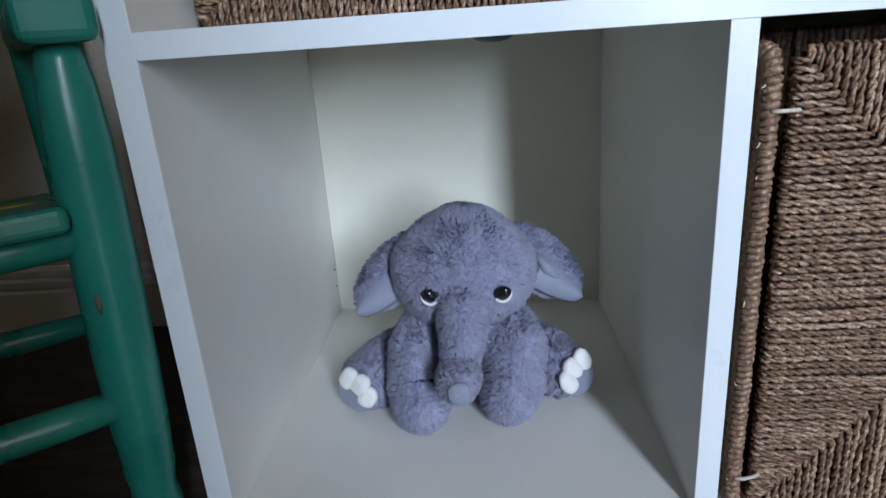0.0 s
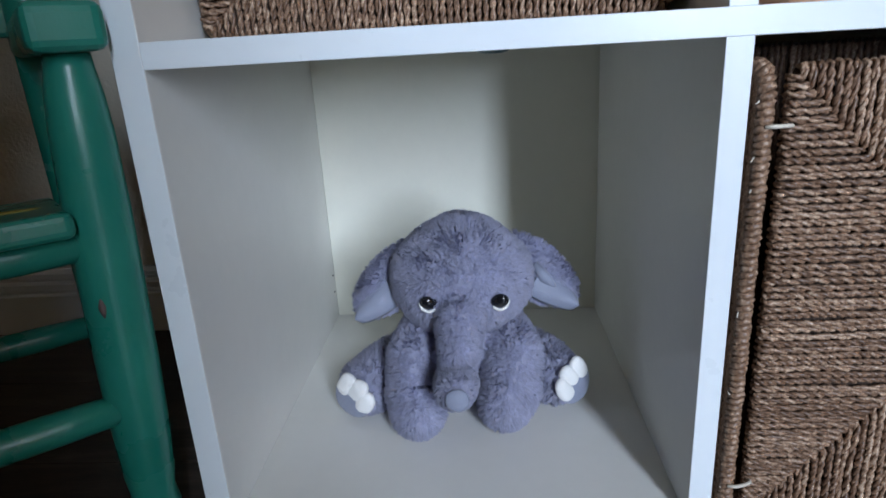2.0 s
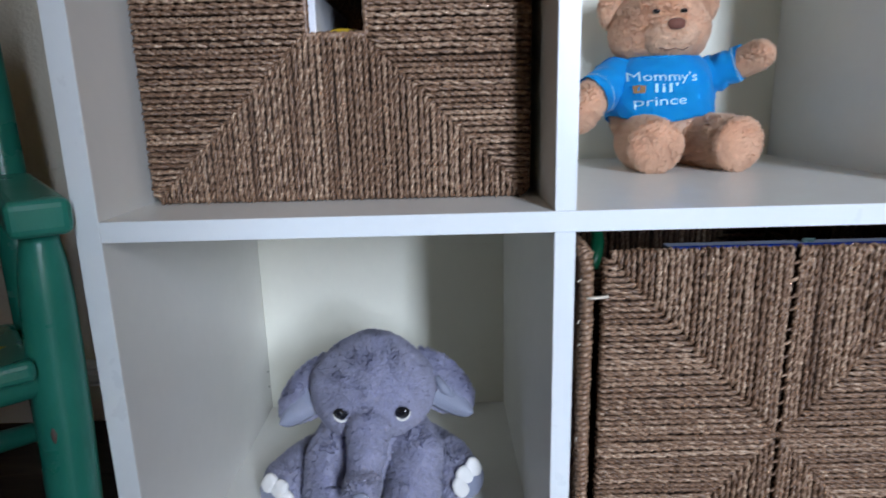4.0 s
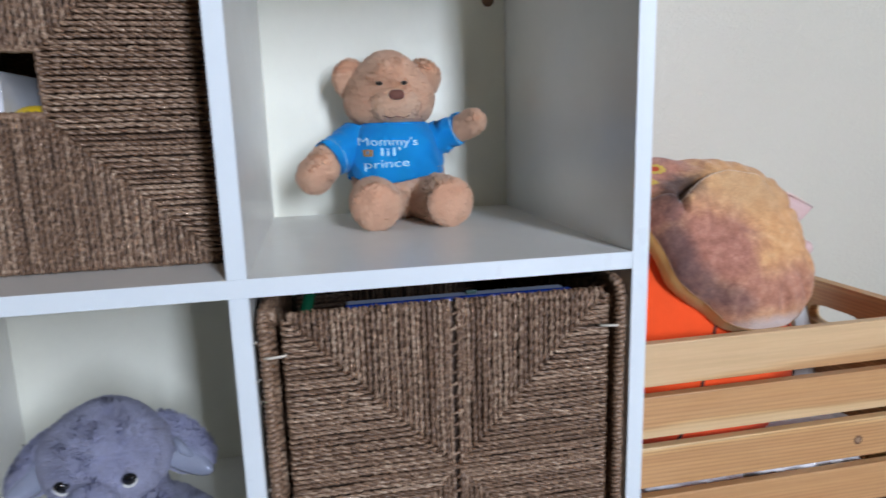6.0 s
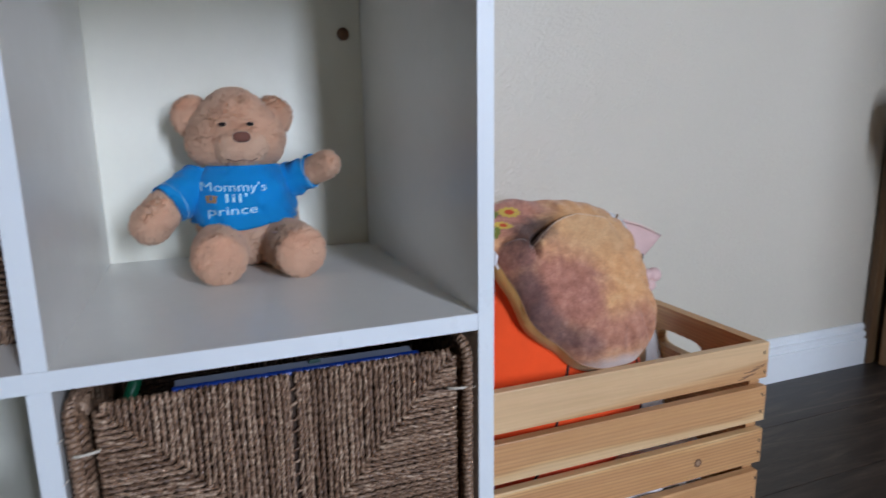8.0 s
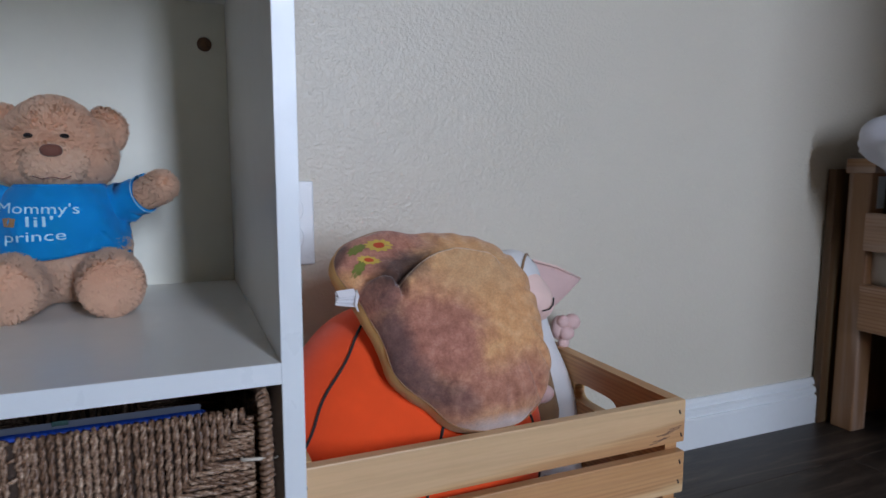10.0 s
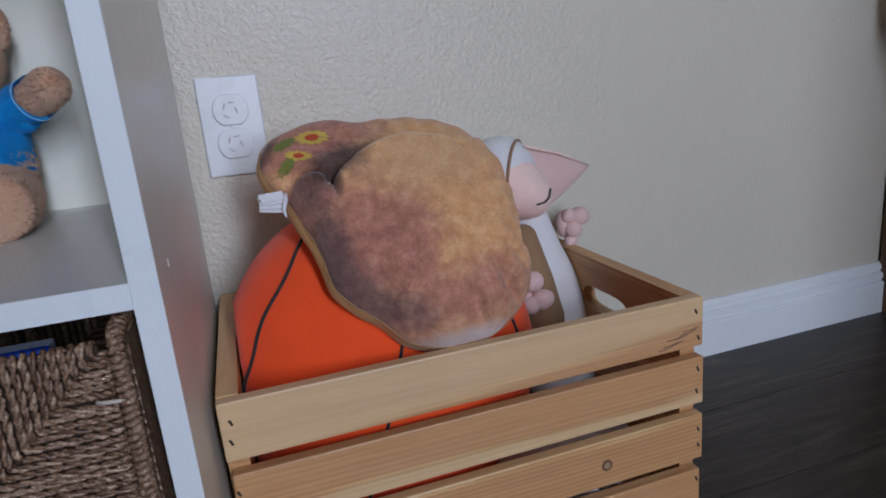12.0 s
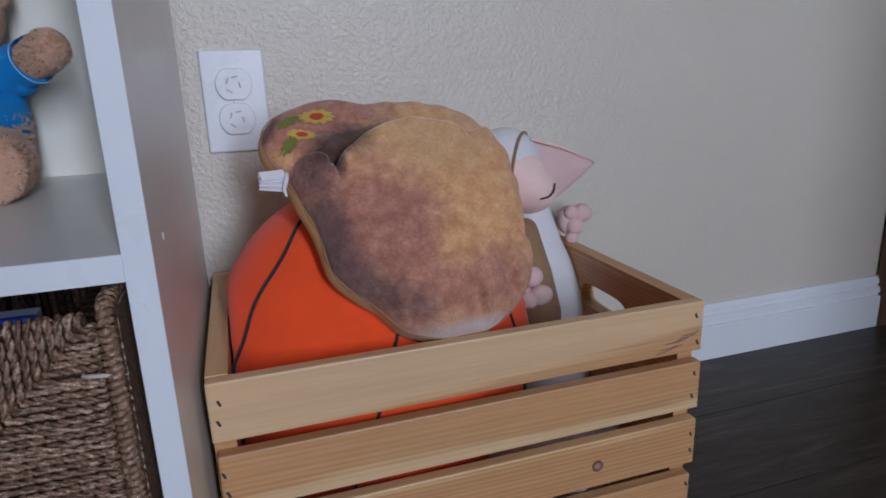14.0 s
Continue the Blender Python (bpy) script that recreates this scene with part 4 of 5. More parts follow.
# ---- plush elephant in the lower cube ----
def ear_sheet(root, along, across, length, width, thick, bend, fold, bm=None, lo=0.0, hi=1.0, inset=1.0, nu=18, nv=14, power=0.42):
    """A soft flap: leaf-shaped, bent along its length and curled across it, closed and rounded."""
    root, a, c = Vector(root), Vector(along).normalized(), Vector(across).normalized()
    n = a.cross(c).normalized()
    bm = bm or bmesh.new()
    grids = []
    for side in (1, -1):
        g = []
        for i in range(nu + 1):
            u = lo + (hi - lo) * i / nu
            half = width / 2 * inset * (math.sin(math.pi * min(1, 0.16 + 0.84 * u) ** 0.9) ** power if u < 1 else 0)
            row = []
            for j in range(nv + 1):
                v = -1 + 2 * j / nv
                t = thick / 2 * (1 - abs(v) ** 3) * (1 - max(0, (u - lo) / (hi - lo) * 2 - 1) ** 3)
                p = root + a * length * u + c * half * v + n * (bend * u * u + fold * v * v * u) + n * side * t
                row.append(bm.verts.new(p))
            g.append(row)
        grids.append(g)
    for g, s in zip(grids, (1, -1)):
        for i in range(nu):
            for j in range(nv):
                q = (g[i][j], g[i + 1][j], g[i + 1][j + 1], g[i][j + 1])
                bm.faces.new(q if s < 0 else q[::-1])
    bmesh.ops.remove_doubles(bm, verts=bm.verts, dist=0.0003)
    bmesh.ops.recalc_face_normals(bm, faces=bm.faces)
    return bm


def limb(points, radii, n=26):
    """A stuffed limb: balls along a line, melted into one skin."""
    pts = [Vector(p) for p in points]
    balls = []
    for i, (p, q) in enumerate(zip(pts, pts[1:])):
        for k in range(5):
            s = k / 5
            balls.append((tuple(p.lerp(q, s)), radii[i] * (1 - s) + radii[i + 1] * s))
    balls.append((tuple(pts[-1]), radii[-1]))
    path, rr = [Vector(b[0]) for b in balls], [b[1] for b in balls]
    d0, d1 = (path[0] - path[1]).normalized(), (path[-1] - path[-2]).normalized()
    head = [(path[0] + d0 * rr[0] * math.sin(a), rr[0] * math.cos(a)) for a in (1.5, 1.2, 0.8, 0.4)]
    tail = [(path[-1] + d1 * rr[-1] * math.sin(a), rr[-1] * math.cos(a)) for a in (0.4, 0.8, 1.2, 1.5)]
    full = head + list(zip(path, rr)) + tail
    return sweep([f[0] for f in full], [f[1] for f in full], n)


def elephant():
    e = thing("plush_elephant", "grey-lavender plush elephant sitting in a shelf cube", "plush toy")
    L = 0.0046
    kw = dict(width=0.0010, per=9, spread=0.0013, lie=0.46, curl=55.0, sway=0.6, meet=0.7, sink=0.42)
    furry("body", blob((0.190, 0.185, 0.076), (0.054, 0.050, 0.060), 4, 0.004, 25), ELEPHANT, e, 14000, L, seed=1, **kw)
    head = merged((0.192, 0.176, 0.157), [((0.192, 0.180, 0.158), 0.044), ((0.163, 0.170, 0.153), 0.0335), ((0.221, 0.170, 0.153), 0.0335), ((0.192, 0.168, 0.170), 0.033),
                                          ((0.176, 0.150, 0.145), 0.021), ((0.208, 0.150, 0.145), 0.021), ((0.192, 0.148, 0.138), 0.020), ((0.169, 0.158, 0.138), 0.0245), ((0.215, 0.158, 0.138), 0.0245)], 0.009, 5, 0.003, 40)
    furry("head", head, ELEPHANT, e, 52000, L, comb=(0, 0.45, -0.5), seed=2, **kw)
    trunk = limb([(0.192, 0.148, 0.146), (0.191, 0.119, 0.130), (0.190, 0.103, 0.111), (0.188, 0.096, 0.099), (0.187, 0.090, 0.091)], [0.021, 0.0208, 0.0172, 0.0146, 0.0136])
    furry("trunk", trunk, ELEPHANT, e, 18000, L, comb=(0.1, 0.3, -0.9), seed=3, **kw)
    tip = limb([(0.187, 0.096, 0.091), (0.1868, 0.083, 0.0875), (0.1866, 0.073, 0.0880)], [0.0150, 0.0180, 0.0165])
    end = furry("trunk_tip", tip, ELEPHANT, e, 8000, L * 0.7, comb=(0, 0.6, -0.2), seed=4, **kw)
    part("trunk_pad", blob((0.1885, 0.0545, 0.0890), (0.0098, 0.0032, 0.0094), 3, 0.001, 90, Euler((-0.25, 0, 0)).to_matrix()), SATIN, end, "blue-grey velour trunk end", True)
    for s, pts in ((1, [(0.162, 0.178, 0.110), (0.147, 0.144, 0.082), (0.147, 0.124, 0.052), (0.149, 0.113, 0.043)]),
                   (2, [(0.222, 0.178, 0.108), (0.238, 0.148, 0.082), (0.234, 0.130, 0.052), (0.229, 0.123, 0.043)])):
        furry("front_leg", limb(pts, [0.022, 0.026, 0.0270, 0.0245]), ELEPHANT, e, 20000, L, comb=(0.1, 0.35, -0.8), seed=10 + s, **kw)
    for s, pts, out in ((1, [(0.150, 0.205, 0.052), (0.112, 0.176, 0.046), (0.096, 0.155, 0.046)], Vector((-0.38, -0.90, 0.06))),
                        (2, [(0.235, 0.205, 0.050), (0.268, 0.182, 0.045), (0.278, 0.166, 0.045)], Vector((0.60, -0.74, 0.16)))):
        foot = furry("hind_leg", limb(pts, [0.034, 0.031, 0.0265]), ELEPHANT, e, 15000, L, comb=(0, 0.3, -0.3), seed=20 + s, **kw)
        out.normalize()
        c = Vector(pts[-1]) + out * 0.0245
        side = out.cross(Vector((0, 0, 1))).normalized()
        up = side.cross(out)
        roll = radians(38 if s == 1 else -35)
        side, up = side * math.cos(roll) + up * math.sin(roll), up * math.cos(roll) - side * math.sin(roll)
        turn = Matrix((side, out, up)).transposed()
        part("sole", blob(c - up * 0.002, (0.0205, 0.0060, 0.0205), 3, 0.001, 60, turn), SATIN, foot, "blue-grey velour sole", True)
        for k in (-1, 0, 1):
            q = c + out * 0.0022 + side * k * 0.0125 + up * (0.0095 - 0.0040 * abs(k))
            part("toe", blob(q, (0.0092, 0.0052, 0.0125), 3, 0.0014, 90, turn, 2.4), TOE, foot, "white felt toe", True)
    # floppy ears, lined with velour
    for s, root, al, ac, ln, wd, bend, fold in ((1, (0.151, 0.184, 0.168), (-0.77, -0.13, -0.63), (0.58, -0.45, -0.68), 0.080, 0.056, 0.008, -0.006),
                                                (2, (0.233, 0.184, 0.171), (0.82, -0.13, -0.56), (-0.50, -0.45, -0.74), 0.081, 0.056, -0.008, 0.006)):
        ear = furry("ear", ear_sheet(root, al, ac, ln, wd, 0.013, bend, fold), ELEPHANT, e, 13000, L * 0.8, comb=(0, 0, -0.7), seed=30 + s, **kw)
        a, c = Vector(al).normalized(), Vector(ac).normalized()
        n = a.cross(c).normalized()
        n = n if n.y < 0 else -n
        bm = ear_sheet(Vector(root) + n * 0.0072 + a * 0.004 + c * 0.009, al, ac, ln, wd, 0.006, bend, fold, lo=0.42, hi=1.0, inset=0.60)
        part("ear_lining", bm, SATIN, ear, "smooth blue-grey velour ear lining", True)
        if s == 2:
            pts = [Vector(root) + a * q + c * w + n * 0.0115 for q, w in ((0.030, -0.002), (0.045, 0.004), (0.058, 0.006))]
            part("ear_fold", sweep(pts, [0.0035, 0.006, 0.002], 10), SATIN, ear, "", True)
    for x, lean in ((0.1645, -1), (0.2262, 1)):
        c = Vector((x, 0.1180, 0.1470))
        eye = part("eye", blob(c, (0.0084, 0.0045, 0.0066), 3, 0, 1, Euler((0.35, -0.45 * lean, -0.30 * lean)).to_matrix()), BLACK, e, "glossy black eye", True)
        ring = [c + Vector((0.0074 * math.cos(q), -0.0022 + 0.0016 * abs(math.cos(q)), 0.0074 * math.sin(q))) for q in np.linspace(radians(215 if lean > 0 else 165), radians(375 if lean > 0 else 325), 14)]
        part("eye_white", sweep(ring, [0.0005] + [0.0014] * 12 + [0.0005], 8), TOE, eye, "white felt eye rim", True)
    return e


elephant()


# ---- teddy bear in the upper cube ----
def lettering(text, size, font_shear=0.0):
    cu = bpy.data.curves.new("lettering", "FONT")
    cu.body, cu.size, cu.align_x, cu.extrude, cu.shear = text, size, "CENTER", 0.0, font_shear
    cu.resolution_u = 3
    ob = new("lettering", cu)
    bpy.context.view_layer.update()
    me = bpy.data.meshes.new_from_object(ob.evaluated_get(bpy.context.evaluated_depsgraph_get()))
    bpy.data.objects.remove(ob)
    bm = bmesh.new()
    bm.from_mesh(me)
    bpy.data.meshes.remove(me)
    bmesh.ops.remove_doubles(bm, verts=bm.verts, dist=1e-6)
    bmesh.ops.triangulate(bm, faces=bm.faces[:], ngon_method="EAR_CLIP")
    bmesh.ops.subdivide_edges(bm, edges=[e for e in bm.edges if e.calc_length() > 0.0012], cuts=3, use_grid_fill=True)
    return bm


def bear():
    b = thing("teddy_bear", "tan plush teddy bear in a blue jersey shirt", "plush toy", (0.535, 0.3, 0.372))
    b.location = (0, 0, 0)
    L = 0.0046
    kw = dict(width=0.0012, per=8, spread=0.0014, lie=0.44, curl=60.0, sway=0.5, meet=0.7, sink=0.12)
    furry("belly", blob((0.540, 0.312, 0.427), (0.059, 0.052, 0.053), 4, 0.003, 30), BEAR, b, 14000, L, seed=41, **kw)
    head = merged((0.533, 0.322, 0.534), [((0.533, 0.326, 0.540), 0.041), ((0.506, 0.318, 0.525), 0.029), ((0.560, 0.318, 0.525), 0.029), ((0.533, 0.306, 0.518), 0.027), ((0.533, 0.318, 0.553), 0.026)], 0.007, 5, 0.002, 50)
    furry("head", head, BEAR, b, 44000, L, comb=(0, 0.45, -0.5), seed=42, **kw)
    muzzle = furry("muzzle", blob((0.5355, 0.288, 0.5185), (0.031, 0.0185, 0.0225), 4, 0.0015, 60), BEAR_FACE, b, 9000, L * 0.7, comb=(0, 0.35, -0.7), seed=43, **kw)
    part("nose", blob((0.5365, 0.2700, 0.5300), (0.0098, 0.0055, 0.0062), 3, 0, 1, None, 2.5), NOSE, muzzle, "brown suede nose", True)
    part("mouth_seam", sweep([(0.519, 0.2715, 0.505), (0.527, 0.2690, 0.5020), (0.536, 0.2680, 0.5040), (0.545, 0.2690, 0.5020), (0.552, 0.2715, 0.505)], 0.0006, 6), NOSE, muzzle, "", True)
    for x in (0.5165, 0.5475):
        part("eye", blob((x, 0.2795, 0.5445), (0.0042, 0.0034, 0.0026), 3), BLACK, b, "small black stitched eye", True)
    for x, t in ((0.4840, 0.5), (0.5800, -0.55)):
        turn = Euler((0.1, 0, t)).to_matrix()
        ear = furry("ear", blob((x, 0.330, 0.5540), (0.0225, 0.0105, 0.0225), 4, 0.001, 60, turn), BEAR, b, 8000, L, seed=int(44 + t * 5), **kw)
        part("inner_ear", blob(Vector((x, 0.330, 0.5530)) + turn @ Vector((0, -0.0075, 0)), (0.0135, 0.0048, 0.0135), 3, 0.0008, 90, turn), BEAR_FACE, ear, "", True)
    # legs stretched to the front, round soles
    for s, (x, yaw) in ((1, (0.502, -0.05)), (2, (0.582, 0.12))):
        leg = furry("leg", limb([(0.540 + (x - 0.54) * 0.6, 0.312, 0.404), (x, 0.26, 0.4010), (x + yaw * 0.02, 0.232, 0.4010)], [0.028, 0.0280, 0.0278]), BEAR, b, 16000, L, comb=(0.1, 0.4, -0.4), seed=50 + s, **kw)
        sole = blob((x + yaw * 0.05, 0.2095, 0.4010), (0.0275, 0.0095, 0.0275), 4, 0.001, 60, Euler((0, 0, yaw * 2)).to_matrix())
        furry("sole", sole, BEAR, leg, 9000, L * 0.8, comb=(0.1, 0.3, -0.5), seed=54 + s, **kw)
    # arms in sleeves
    arms = ((1, [(0.492, 0.320, 0.474), (0.462, 0.294, 0.462), (0.448, 0.285, 0.452), (0.431, 0.273, 0.434)]), (2, [(0.580, 0.312, 0.470), (0.606, 0.292, 0.481), (0.624, 0.284, 0.489), (0.6335, 0.276, 0.4945)]))
    for s, pts in arms:
        r = 0.0195 if s == 1 else 0.0145
        furry("arm", limb(pts[1:], [r * 0.8, r * 0.95, r]), BEAR, b, 10000, L, comb=(0, 0.4, -0.4), seed=60 + s, **kw)
    # the shirt: a barrel over the chest, open at hem and neck, with two sleeves
    C0, RX, RY, RZ = Vector((0.5365, 0.312, 0.452)), 0.0625, 0.0590, 0.066

    def on_shirt(x, z, lift=0.0):
        """The y of the shirt's front at x, z."""
        hits = [tr.ray_cast(Vector((x, 0.2, z)), Vector((0, 1, 0)))[0] for tr in trees]
        ys = [h.y for h in hits if h]
        return (min(ys) if ys else 0.27) - lift

    bm = bmesh.new()
    rings, NS = [], 64
    for i in range(22):
        f = i / 21
        z = 0.4235 + f * 0.0735
        ring = []
        for k in range(NS):
            a = 2 * math.pi * k / NS
            q = math.sqrt(max(0.12, 1 - ((z - C0.z) / RZ * (0.72 if z < C0.z else 1.12)) ** 2))
            hem = 0.0045 * math.sin(a * 3 + 1) * (1 - f) ** 2 + 0.006 * (1 - f) * math.cos(a - 0.6)
            flare = 1 + 0.05 * (1 - f) ** 3
            p = Vector((C0.x + RX * q * flare * math.cos(a), C0.y + RY * q * flare * math.sin(a), z - hem + (0.055 * math.cos(a) * RX * (1 - f) ** 2)))
            p += Vector((math.cos(a), math.sin(a), 0)) * (0.0034 * noise.noise(Vector((a * 3, f * 2, 0.5))) + 0.0030 * noise.noise(Vector((a * 5 + f * 7, f * 4, 3))) * (1 - 0.6 * f))
            ring.append(bm.verts.new(p))
        rings.append(ring)
    for a, c in zip(rings, rings[1:]):
        for k in range(NS):
            bm.faces.new((a[k], a[(k + 1) % NS], c[(k + 1) % NS], c[k]))
    bmesh.ops.solidify(bm, geom=bm.faces[:], thickness=0.0016)
    bmesh.ops.recalc_face_normals(bm, faces=bm.faces)
    trees = [BVHTree.FromBMesh(bm)]
    shirt = part("shirt", bm, SHIRT, b, "bright blue jersey shirt with lettering", True)
    for s, pts in arms:
        r = 0.0200 if s == 1 else 0.0165
        d = [Vector(p) for p in pts]
        end = d[1].lerp(d[2], 0.85)
        way = (end - d[0])
        path = [d[0] + way * k / 9 for k in range(10)]
        bm = sweep([p + Vector((0.0012 * math.sin(k * 1.9), 0, 0.0012 * math.cos(k * 2.3))) for k, p in enumerate(path)], [r * 1.50, r * 1.46, r * 1.40, r * 1.34, r * 1.29, r * 1.25, r * 1.22, r * 1.20, r * 1.21, r * 1.19], 26, caps=False)
        bmesh.ops.solidify(bm, geom=bm.faces[:], thickness=0.0014)
        bmesh.ops.recalc_face_normals(bm, faces=bm.faces)
        for v in bm.verts:
            v.co += Vector((0, 0.0012, 0.0020)) * noise.noise(v.co * 95)
        trees.append(BVHTree.FromBMesh(bm))
        sleeve = part("sleeve", bm, SHIRT, shirt, "", True)
        way.normalize()
        o1 = way.orthogonal().normalized()
        o2 = way.cross(o1)
        at = end - way * 0.007
        part("hem_stitch", sweep([at + (o1 * math.cos(q) + o2 * math.sin(q)) * r * 1.225 for q in np.linspace(0, 2 * math.pi, 33)], 0.0004, 5, caps=False), INK, sleeve, "pale blue hem stitch", True)
    for text, x, z, size, rise in (("Mommy's", 0.5225, 0.4690, 0.072, -0.02), ("lil'", 0.5245, 0.4565, 0.024, 0.0), ("prince", 0.5195, 0.4425, 0.054, 0.05)):
        bm = lettering(text, 0.0165)
        wide = max(v.co.x for v in bm.verts) - min(v.co.x for v in bm.verts)
        for v in bm.verts:
            v.co.x *= size / wide / 1.12
        for v in bm.verts:
            px, pz = x + v.co.x * 1.12, z + v.co.y * 0.86 + v.co.x * rise
            v.co = Vector((px, on_shirt(px, pz, 0.0011), pz))
        part("lettering", bm, INK, shirt, "pale blue stitched lettering")
    bm = bmesh.new()
    cr = [(-1, -0.8), (1, -0.8), (1.25, 0.8), (0.5, -0.25), (0, 1.0), (-0.5, -0.25), (-1.25, 0.8)]
    vs = []
    for u, w in cr:
        px, pz = 0.4975 + u * 0.0050, 0.4600 + w * 0.0050
        vs.append(bm.verts.new((px, on_shirt(px, pz, 0.0014), pz)))
    low = [bm.verts.new(v.co + Vector((0, 0.0025, 0))) for v in vs]
    for k in range(len(vs)):
        bm.faces.new((vs[k], vs[(k + 1) % len(vs)], low[(k + 1) % len(vs)], low[k]))
    bm.faces.new(vs)
    bmesh.ops.triangulate(bm, faces=bm.faces[:], ngon_method="EAR_CLIP")
    bmesh.ops.recalc_face_normals(bm, faces=bm.faces)
    part("crown_patch", bm, CROWN, shirt, "small brown-gold stitched crown")
    return b


bear()


# ---- what lies in the baskets ----
bk = thing("picture_book", "large blue-edged picture book in the basket", "book", (0, 0, 0))
part("cover", box(0.450, 0.660, 0.013, 0.022, 0.060, 0.3380, 0.002), BLUE, bk, "blue hard cover")
part("page_block", box(0.452, 0.657, 0.0225, 0.040, 0.070, 0.3360, 0.001), painted("grey_blue_page", (0.30, 0.34, 0.42), 0.4), bk, "pale printed pages")
gp = tagged(part("green_card", box(0.562, 0.572, 0.030, 0.0312, 0.3362, 0.3395, 0.0003), painted("dark_green_card", (0.008, 0.04, 0.035), 0.5)), "small dark green card on the book", "card")
hoop = [(0.409 + 0.010 * math.sin(q), 0.10 + 0.06 * (1 - math.cos(q)) / 2, 0.30 + 0.045 * math.sin(q * 0.5)) for q in np.linspace(0, 3.1, 16)]
tagged(part("green_toy", sweep(hoop, 0.006, 12), GREEN, smooth=True), "curved green plastic toy in the basket", "toy")
tagged(part("book", box(-0.0045, 0.0045, -0.10, 0.10, -0.0855, 0.0855, 0.0015), PAGE, at=(0.1615, 0.215, 0.4635)), "white-spined book standing in the basket", "book")
yb = blob((0.189, 0.135, 0.455), (0.034, 0.034, 0.064), 4, 0.002, 30, None, 2.6)
tagged(part("toy_block", yb, YELLOW, smooth=True), "yellow plastic toy in the basket", "toy")
tagged(part("toy_cup", blob((0.228, 0.20, 0.44), (0.036, 0.036, 0.09), 4, 0.002, 30, None, 3), painted("dark_teal_plastic", (0.015, 0.08, 0.09), 0.4), smooth=True), "dark teal plastic toy in the basket", "toy")


# ---- what lies in the crate ----
def ball_cushion():
    c = thing("basketball_cushion", "orange basketball-shaped plush cushion with black seams", "cushion")
    O, R = Vector((0.897, 0.236, 0.196)), (0.158, 0.112, 0.160)
    turn = Euler((radians(-20), 0, 0)).to_matrix()
    bm = blob(O, R, 5, 0.006, 9, turn, 2.4)
    for v in bm.verts:
        v.co.z = max(v.co.z, 0.0135)
        v.co.y = max(min(v.co.y, CY1 - 0.0165), CY0 + 0.0165)
        v.co.x = max(v.co.x, CX0 + 0.0195)
    part("cover", bm, ORANGE, c, smooth=True)

    def skin(u, w):
        """A point on the front of the cushion."""
        k = (abs(u) ** 2.4 + abs(w) ** 2.4)
        d = max(0.0, 1 - k) ** (1 / 2.4)
        p = O + turn @ Vector((u * R[0], -d * R[1], w * R[2]))
        n = turn @ Vector((u / R[0], -d / R[1], w / R[2])).normalized()
        p += (p - O).normalized() * 0.006 * noise.noise(p * 9) + n * 0.0008
        p.y = max(p.y, CY0 + 0.0157)
        p.x = max(p.x, CX0 + 0.0187)
        return p

    lines = ([(-0.88 + 0.34 * q + 0.32 * q * q + 0.012 * math.sin(q * 14), q) for q in np.linspace(-0.3, 0.9, 40)],
             [(0.745 - 0.2 * q, q) for q in np.linspace(-0.7, 0.6, 40)],
             [(-0.03 + 0.37 * q, q) for q in np.linspace(-0.95, 0.95, 40)])
    for ln in (lines[0], lines[1], lines[2]):
        part("seam", sweep([skin(u, w) for u, w in ln if abs(u) ** 2.4 + abs(w) ** 2.4 < 0.98], 0.0016, 8), SEAM, c, "black piped seam", True)
    return c


ball_cushion()


